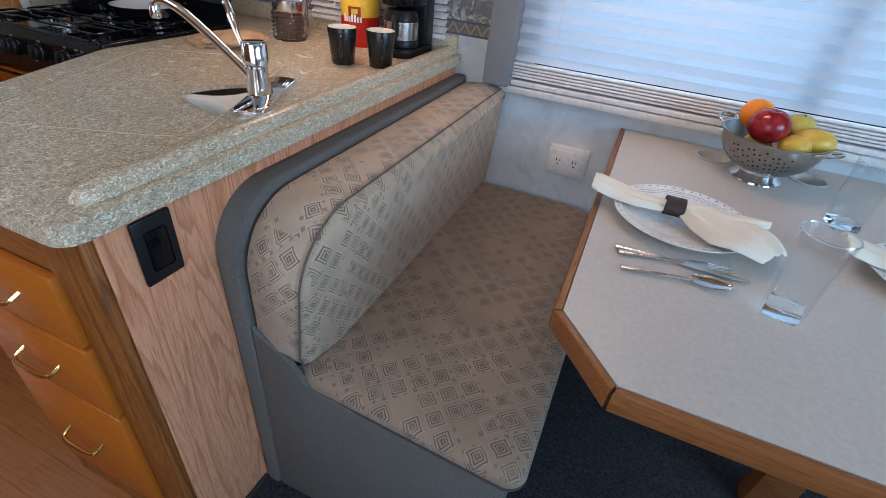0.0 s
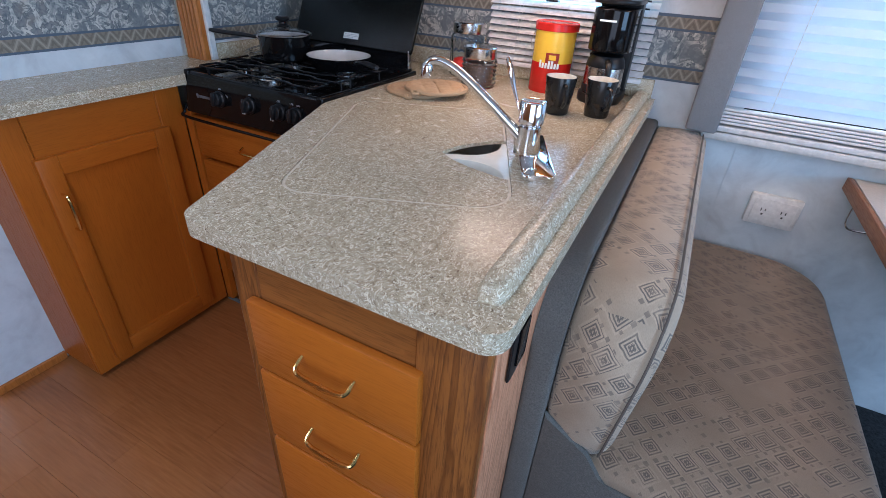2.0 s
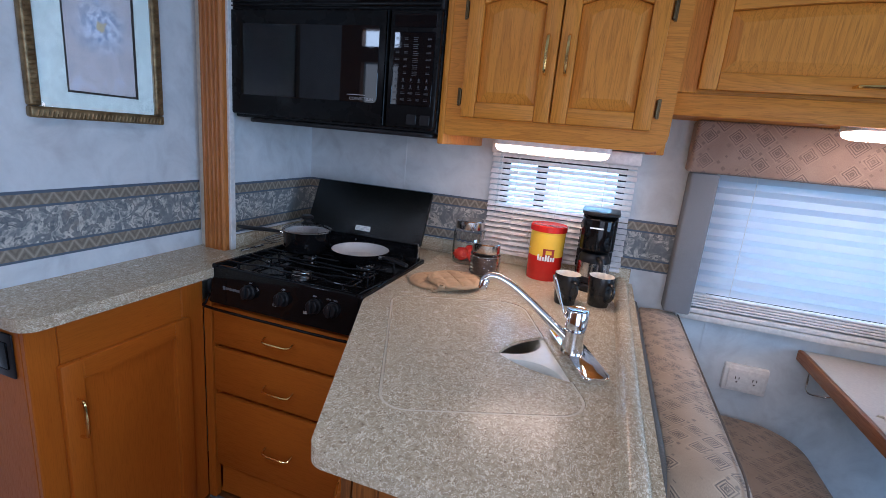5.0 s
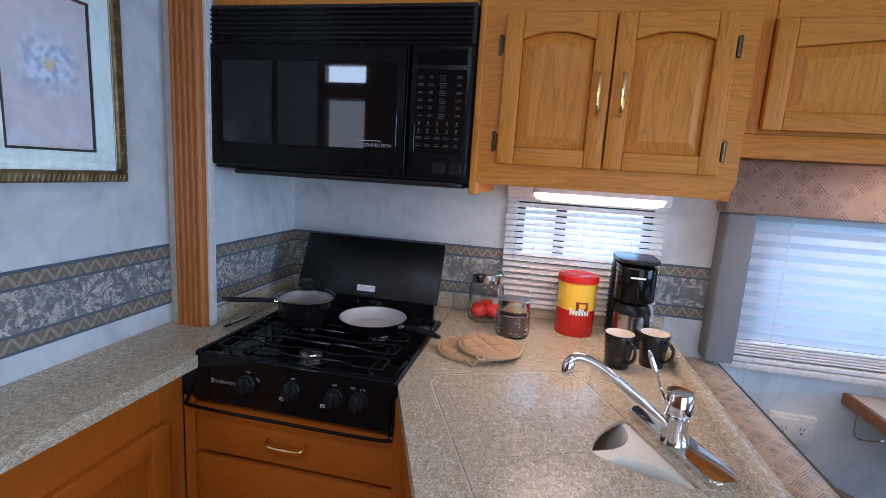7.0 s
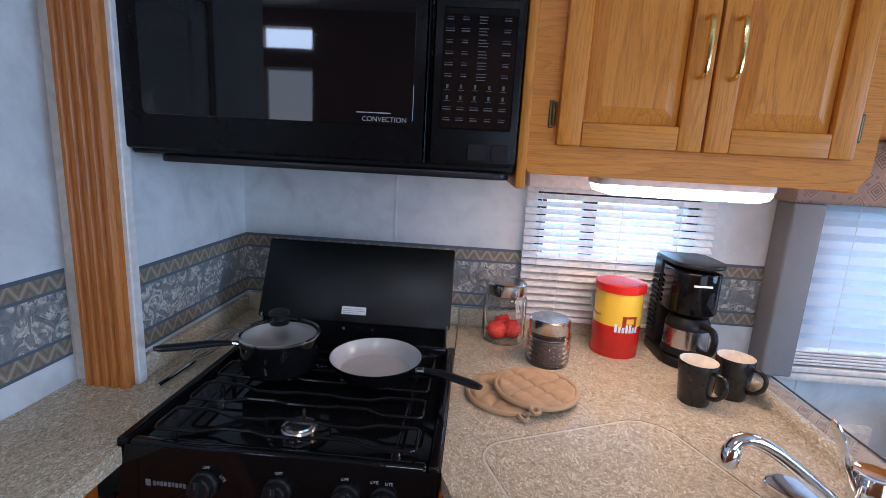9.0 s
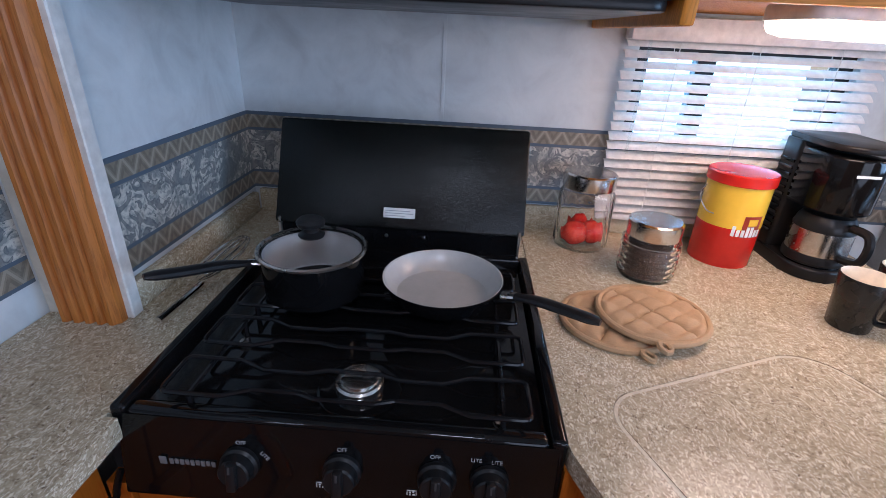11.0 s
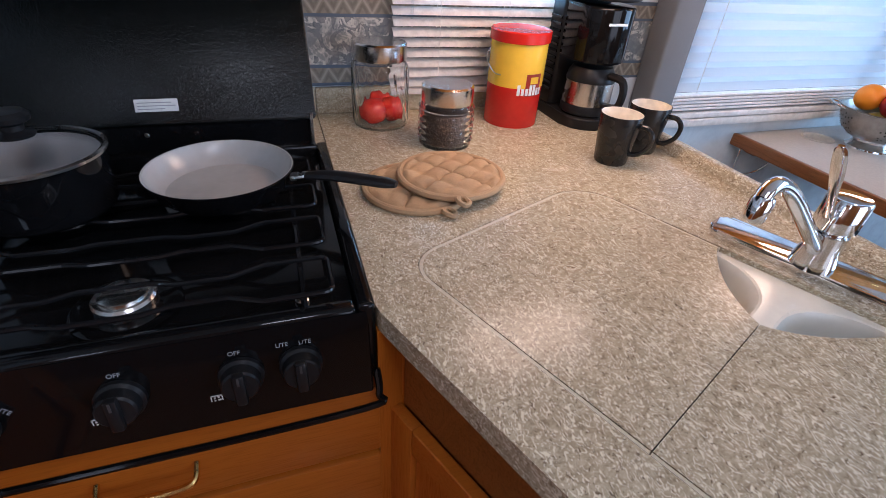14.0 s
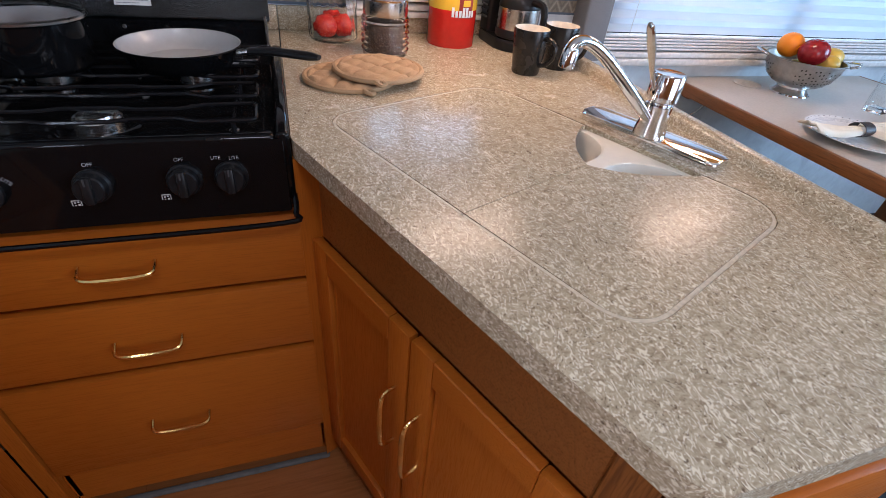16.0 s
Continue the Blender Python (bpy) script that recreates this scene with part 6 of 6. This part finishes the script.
def napkin():
    """A napkin drawn through a ring: a rolled loop on one side, two loose tails on the other."""
    o = thing("napkin", (0, 0, 0), "cream cloth napkin through a dark brown ring on a plate", "napkin", "place settings")

    def fan(pts, widths, thick, wave):
        bm = bmesh.new()
        line = glide(pts, 6)
        k = len(line)
        rows = []
        for i, p in enumerate(line):
            t = i / (k - 1)
            f = t * (len(widths) - 1)
            a = min(int(f), len(widths) - 2)
            w = widths[a] + (widths[a + 1] - widths[a]) * (f - a)
            d = (line[min(i + 1, k - 1)] - line[max(i - 1, 0)]).normalized()
            s = Vector((-d.y, d.x, 0)).normalized()
            row = []
            for j in range(17):
                v = j / 16 * 2 - 1
                h = thick * math.sqrt(max(0.0, 1 - v * v * 0.9)) + wave * math.sin(v * 9 + t * 4) * (1 - abs(v) * 0.3)
                row.append(bm.verts.new(p + s * w * v + Vector((0, 0, h))))
            rows.append(row)
        for a_, b_ in zip(rows, rows[1:]):
            for j in range(16):
                bm.faces.new((a_[j], a_[j + 1], b_[j + 1], b_[j]))
        geom = bmesh.ops.extrude_face_region(bm, geom=bm.faces[:])
        bmesh.ops.translate(bm, verts=[g for g in geom["geom"] if isinstance(g, bmesh.types.BMVert)], vec=(0, 0, -0.004))
        return bm

    part("loop", fan([(-0.018, 0.0, 0.022), (-0.07, 0.012, 0.02), (-0.115, 0.035, 0.021), (-0.150, 0.042, 0.028), (-0.165, 0.044, 0.030)], [0.018, 0.027, 0.036, 0.040, 0.034], 0.018, 0.002), napkin_cloth, o, sharp=60)
    part("tail", fan([(0.018, 0.0, 0.022), (0.055, -0.02, 0.020), (0.10, -0.055, 0.022), (0.135, -0.085, 0.026), (0.165, -0.115, 0.015)], [0.020, 0.052, 0.074, 0.066, 0.036], 0.018, 0.0035), napkin_cloth, o, sharp=60)
    part("tail", fan([(0.018, 0.002, 0.026), (0.06, 0.004, 0.024), (0.11, -0.01, 0.026), (0.175, -0.014, 0.03)], [0.016, 0.032, 0.030, 0.004], 0.013, 0.003), napkin_cloth, o, sharp=60)
    bm = lathe([(0.0235, -0.019), (0.025, -0.019), (0.025, 0.019), (0.0235, 0.019), (0.0235, -0.019)], seg=28)
    part("ring", moved(bm, Matrix.Translation((0, 0, 0.031)) @ Matrix.Rotation(radians(-6), 4, "Z") @ Matrix.Rotation(radians(90), 4, "Y") @ Matrix.Diagonal((0.75, 1, 1, 1))), woven("dark_brown_ring", (0.035, 0.022, 0.018), 500.0, 0.4, 0.3, 0.5), o, "dark brown napkin ring")
    return o


n1 = napkin()
n1.matrix_basis = Matrix.Translation((0.130, 0.975, TT + 0.0035)) @ Matrix.Rotation(radians(7), 4, "Z")
copy_thing(n1, Matrix.Translation((0.603, 0.970, TT + 0.0035)) @ Matrix.Rotation(radians(6), 4, "Z"))


def flatware(kind_, label):
    o = thing(kind_, (0, 0, 0), label, kind_, "place settings")
    hl = glide([(0, 0, 0.004), (0.03, 0, 0.005), (0.08, 0, 0.006), (0.115, 0, 0.005)], 5)
    k = len(hl)
    part("handle", tube(hl, [0.0035 + 0.0035 * (1 - i / k) for i in range(k)], 10, False, None, 0.45), steel, o)
    if kind_ == "spoon":
        bm = ball((0.15, 0, 0.007), 1.0, (0.036, 0.0195, 0.006), None, 3)
        for v in bm.verts:
            if v.co.z > 0.007:
                v.co.z = 0.007 - (v.co.z - 0.007) * 0.75
        tube([(0.11, 0, 0.005), (0.128, 0, 0.008)], 0.0035, 8, False, bm, 0.5)
        part("bowl", bm, chrome, o)
    elif kind_ == "fork":
        bm = prism(fillet([(0.112, -0.003), (0.135, -0.011), (0.16, -0.012), (0.16, 0.012), (0.135, 0.011), (0.112, 0.003)], [0, 0.008, 0, 0, 0.008, 0], 3), 0.0035, 0.0055)
        part("head", bm, steel, o)
        for u in (-0.0105, -0.0035, 0.0035, 0.0105):
            part("tine", tube([(0.159, u, 0.0045), (0.18, u, 0.003), (0.2, u, 0.006)], [0.0016, 0.0015, 0.0006], 6), steel, o)
    else:
        part("blade", prism(fillet([(0.113, -0.005), (0.20, -0.009), (0.228, -0.002), (0.23, 0.006), (0.113, 0.006)], [0, 0.02, 0.01, 0.002, 0], 4), 0.0035, 0.0055), steel, o)
    return o


for kind_, p, r, lb in (("knife", (0.040, 0.806), 1, "steel table knife on the table beside a plate"), ("fork", (0.046, 0.788), 13, "steel table fork on the table beside a plate"), ("spoon", (0.056, 0.738), 12, "steel spoon on the table beside a plate")):
    o = flatware(kind_, lb)
    o.matrix_basis = Matrix.Translation((*p, TT)) @ Matrix.Rotation(radians(r), 4, "Z")
    copy_thing(o, Matrix.Translation((p[0] + 0.46, p[1] + 0.0, TT)) @ Matrix.Rotation(radians(r), 4, "Z"))


def tumbler():
    """A heavy square-footed glass that opens to a round rim."""
    o = thing("drinking_glass", (0, 0, 0), "tall clear drinking glass with a square foot, on the table", "glass", "drinking glasses")
    seg = 32
    bm = bmesh.new()

    def ring(half, rnd, z, inset=0.0):
        out = []
        for j in range(seg):
            a = 2 * math.pi * (j + 0.5) / seg
            sq = (half - inset) / max(abs(math.cos(a)), abs(math.sin(a)))
            ci = (half - inset) * 1.12
            q = sq * (1 - rnd) + ci * rnd
            q = min(q, (half - inset) * 1.3)
            out.append(bm.verts.new((q * math.cos(a), q * math.sin(a), z)))
        return out

    rows = [ring(0.028, 0.1, 0.0), ring(0.029, 0.1, 0.004), ring(0.0295, 0.3, 0.05), ring(0.031, 0.7, 0.10), ring(0.0335, 1.0, 0.15), ring(0.0335, 1.0, 0.151, 0.001), ring(0.0335, 1.0, 0.15, 0.002), ring(0.031, 0.7, 0.10, 0.002), ring(0.0295, 0.3, 0.05, 0.0028), ring(0.029, 0.3, 0.024, 0.004), ring(0.026, 0.5, 0.019, 0.006)]
    for a_, b_ in zip(rows, rows[1:]):
        for j in range(seg):
            bm.faces.new((a_[j], a_[(j + 1) % seg], b_[(j + 1) % seg], b_[j]))
    bm.faces.new(rows[0][::-1]), bm.faces.new(rows[-1])
    body = part("body", bm, tumbler_glass, o, sharp=50)
    foot = part("foot", prism(fillet([(-0.0255, -0.0255), (0.0255, -0.0255), (0.0255, 0.0255), (-0.0255, 0.0255)], 0.004, 3), 0.0015, 0.0175, "z", 0.002, 2), foot_glass, o, "thick square glass foot")
    lip = part("rim", tube([(0.0372 * math.cos(a * math.pi / 18), 0.0372 * math.sin(a * math.pi / 18), 0.1505) for a in range(36)], 0.0013, 6, True), foot_glass, o)
    body.visible_shadow = foot.visible_shadow = lip.visible_shadow = False
    return o


g1 = tumbler()
g1.matrix_basis = Matrix.Translation((0.307, 0.748, TT)) @ Matrix.Rotation(radians(-18), 4, "Z")
copy_thing(g1, Matrix.Translation((0.482, 1.165, TT)) @ Matrix.Rotation(radians(10), 4, "Z"))

# ---- colander of fruit ----
kx, ky = 0.333, 1.362
co = thing("colander", (kx, ky, TT), "steel footed colander heaped with fruit", "colander")
prof = [(0.047, 0.026), (0.073, 0.035), (0.097, 0.056), (0.111, 0.085), (0.116, 0.112), (0.123, 0.114), (0.123, 0.117), (0.115, 0.116), (0.108, 0.085), (0.094, 0.058), (0.071, 0.038), (0.0, 0.029)]
part("bowl", lathe(prof, (kx, ky, TT), 56), dull_steel, co)
part("foot", lathe([(0.048, 0.028), (0.047, 0.020), (0.054, 0.010), (0.063, 0.004), (0.064, 0.0), (0.060, 0.0), (0.05, 0.008), (0.042, 0.020), (0.0, 0.025)], (kx, ky, TT), 48), chrome, co, "flared steel foot")
bm = bmesh.new()
for i in range(240):
    a, t = i * 2.399963, 0.12 + 0.72 * ((i * 0.7548777) % 1)
    k = min(2, int(t * 3.0))
    (r0, z0), (r1, z1) = prof[k + 1], prof[k + 2]
    f = t * 3.0 - k
    rr, zz = r0 + (r1 - r0) * f, z0 + (z1 - z0) * f
    if math.sin(a * 3 + 1) < -0.45:
        continue
    nrm = Vector((math.cos(a) * (z1 - z0), math.sin(a) * (z1 - z0), r0 - r1)).normalized()
    c = Vector((kx + rr * math.cos(a), ky + rr * math.sin(a), TT + zz)) + nrm * 0.0016
    s1 = nrm.orthogonal().normalized()
    s2 = nrm.cross(s1)
    bm.faces.new([bm.verts.new(c + (s1 * math.cos(k * math.pi / 3) + s2 * math.sin(k * math.pi / 3)) * 0.0028) for k in range(6)])
tagged(part("perforations", bm, toe_mat, co), kind="stuff")
hd = Vector((0.76, -0.65, 0))
sd = Vector((0.65, 0.76, 0))
for s in (-1, 1):
    c = Vector((kx, ky, TT + 0.112)) + hd * 0.120 * s
    pts = [c + sd * -0.035, c + hd * 0.02 * s + sd * -0.03 + Vector((0, 0, 0.006)), c + hd * 0.034 * s + Vector((0, 0, 0.01)), c + hd * 0.02 * s + sd * 0.03 + Vector((0, 0, 0.006)), c + sd * 0.035]
    part("handle", tube(glide(pts, 6), 0.004, 8), steel, co)


def fruit(name, c, r, sq, material, label, stem=True):
    r, c = r * 0.92, (c[0], c[1], c[2] - 0.006)
    o = thing(name, c, label, name, "fruit in the colander")
    bm = ball(c, r, sq, None, 4)
    for v in bm.verts:
        d = v.co - Vector(c)
        q = math.hypot(d.x, d.y) / r
        if d.z > 0 and q < 0.45 and stem:
            v.co.z -= r * 0.35 * (1 - q / 0.45) ** 2
    part("flesh", bm, material, o)
    if stem:
        part("stem", tube([(c[0], c[1], c[2] + r * sq[2] * 0.6), (c[0] + 0.002, c[1], c[2] + r * sq[2] * 0.6 + 0.012)], 0.0015, 6), toe_mat, o)
    return o


red_skin, orange_skin = skin("apple_red_skin", (0.23, 0.008, 0.013), (0.36, 0.02, 0.022), 0.2, 45.0), skin("orange_peel", (0.86, 0.24, 0.008), (0.92, 0.30, 0.012), 0.4)
green_skin, yellow_skin = skin("green_yellow_skin", (0.48, 0.42, 0.07), (0.62, 0.52, 0.11)), skin("yellow_skin", (0.70, 0.45, 0.06), (0.78, 0.55, 0.10))
fruit("orange", (kx - 0.050, ky + 0.040, TT + 0.152), 0.042, (1, 1, 0.97), orange_skin, "bright orange in the colander", False)
fruit("apple", (kx - 0.030, ky - 0.033, TT + 0.147), 0.048, (1.05, 1.0, 0.92), red_skin, "shiny dark red apple in the colander")
fruit("apple", (kx + 0.045, ky + 0.025, TT + 0.143), 0.038, (1, 1, 0.92), green_skin, "green-yellow apple in the colander")
fruit("pear", (kx + 0.035, ky - 0.055, TT + 0.115), 0.034, (1.1, 1, 0.9), yellow_skin, "yellow pear in the colander", False)
fruit("mango", (kx + 0.078, ky - 0.02, TT + 0.128), 0.036, (1.35, 1, 0.9), yellow_skin, "yellow mango in the colander", False)
fruit("apple", (kx - 0.03, ky + 0.0, TT + 0.083), 0.04, (1, 1, 0.9), green_skin, "green-yellow apple under other fruit in the colander", False)
fruit("apple", (kx + 0.05, ky + 0.0, TT + 0.080), 0.036, (1, 1, 0.9), green_skin, "green-yellow apple low in the colander", False)


# ---- framed picture ----
def print_paper():
    m = Mat("soft_flower_print", (0.5, 0.45, 0.45), 0.5)
    p = m.pos()
    x_, y_, z_ = m.xyz(p)
    f = m.noise(p, 14.0, 4, 0.6, 1.0)
    c = m.ramp(f, [(0.3, (0.40, 0.37, 0.38)), (0.5, (0.50, 0.44, 0.42)), (0.7, (0.52, 0.50, 0.54))])
    dy, dz = m.math("SUBTRACT", y_, 0.715), m.math("SUBTRACT", z_, 1.565)
    d = m.math("SQRT", m.math("ADD", m.math("MULTIPLY", dy, dy), m.math("MULTIPLY", dz, dz)))
    d = m.math("ADD", d, m.math("MULTIPLY", m.math("SUBTRACT", m.noise(p, 38.0, 3), 0.5), 0.06))
    c = m.mix(m.ramp(d, [(0.03, 0.85), (0.085, 0.0)]), c, m.ramp(m.noise(p, 60.0, 3), [(0.4, (0.28, 0.32, 0.42)), (0.6, (0.60, 0.62, 0.68))]))
    c = m.mix(m.ramp(d, [(0.008, 0.9), (0.016, 0.0)]), c, (0.55, 0.42, 0.22))
    m.color(c)
    return m.m


pic = thing("framed_picture", (LEFT, 0.72, 1.3), "framed flower print with a pale green mat and gilt frame", "picture")
PX, y0, y1, z0, z1 = LEFT + 0.001, 0.515, 0.888, 1.312, 1.80
gilt = skin("aged_gilt", (0.15, 0.10, 0.045), (0.30, 0.21, 0.10), 0.4, 40.0)
gilt.node_tree.nodes["Principled BSDF"].inputs["Metallic"].default_value = 0.6
for nm, a, b in (("frame_rail", (y0, y1, z0, z0 + 0.028), "h"), ("frame_rail", (y0, y1, z1 - 0.028, z1), "h"), ("frame_rail", (y0, y0 + 0.028, z0 + 0.0285, z1 - 0.0285), "v"), ("frame_rail", (y1 - 0.028, y1, z0 + 0.0285, z1 - 0.0285), "v")):
    rl = part(nm, box(PX, PX + 0.022, *a, 0.006, 3), gilt, pic, "gilt rope-edged frame")
    bm = bmesh.new()
    if b == "h":
        for i in range(int((a[1] - a[0] - 0.02) / 0.011)):
            tube([(PX + 0.0205, a[0] + 0.014 + i * 0.011, a[2] + 0.004), (PX + 0.0205, a[0] + 0.019 + i * 0.011, a[2] + 0.018)], 0.0033, 5, False, bm)
    else:
        for i in range(int((a[3] - a[2] - 0.01) / 0.011)):
            tube([(PX + 0.0205, a[0] + 0.008, a[2] + 0.008 + i * 0.011), (PX + 0.0205, a[0] + 0.022, a[2] + 0.013 + i * 0.011)], 0.0033, 5, False, bm)
    tagged(part("rope_moulding", bm, gilt, rl), kind="stuff")
part("mat_board", sheet([(y0 + 0.028, z0 + 0.0285), (y1 - 0.028, z0 + 0.0285), (y1 - 0.028, z1 - 0.0285), (y0 + 0.028, z1 - 0.0285)], [[(0.612, 1.382), (0.812, 1.382), (0.812, 1.72), (0.612, 1.72)]], PX, PX + 0.010, "x"), plain("pale_green_mat", (0.60, 0.64, 0.58), 0.7), pic, "pale green mat")
part("black_fillet", sheet([(0.6125, 1.3825), (0.8115, 1.3825), (0.8115, 1.7195), (0.6125, 1.7195)], [[(0.618, 1.388), (0.806, 1.388), (0.806, 1.714), (0.618, 1.714)]], PX, PX + 0.0085, "x"), toe_mat, pic, "thin black inner line")
part("print", box(PX, PX + 0.006, 0.6185, 0.8055, 1.3885, 1.7135, 0), print_paper(), pic, "soft grey-pink flower print")
pane = part("glazing", box(PX + 0.0135, PX + 0.0155, y0 + 0.0285, y1 - 0.0285, z0 + 0.029, z1 - 0.029, 0), glass("picture_glass"), pic, "clear glazing")
pane.visible_shadow = False


# ---- floor planks ----
plank_meshes = {}
rng = random.Random(11)
y, row = -0.995, 0
while y < 0.90:
    x = -3.79 - (row * 0.157) % 0.47
    while x < -0.602:
        x0, x1 = max(x, -3.79), min(x + 0.4696, -0.602)
        if x1 - x0 > 0.03 and (x1 > -2.11 or y < 0.13):
            x0 = max(x0, -2.118) if y > 0.05 else x0
            key = round(x1 - x0, 3)
            if key not in plank_meshes:
                p = part("plank", box(0, x1 - x0, 0, 0.0896, -0.004, 0.0, 0.0004), plank_mat, floor)
                plank_meshes[key] = p.data
            else:
                p = new("plank", plank_meshes[key])
                p.parent = floor
            p.location = (x0, y, 0)
        x += 0.47
    y, row = y + 0.090, row + 1
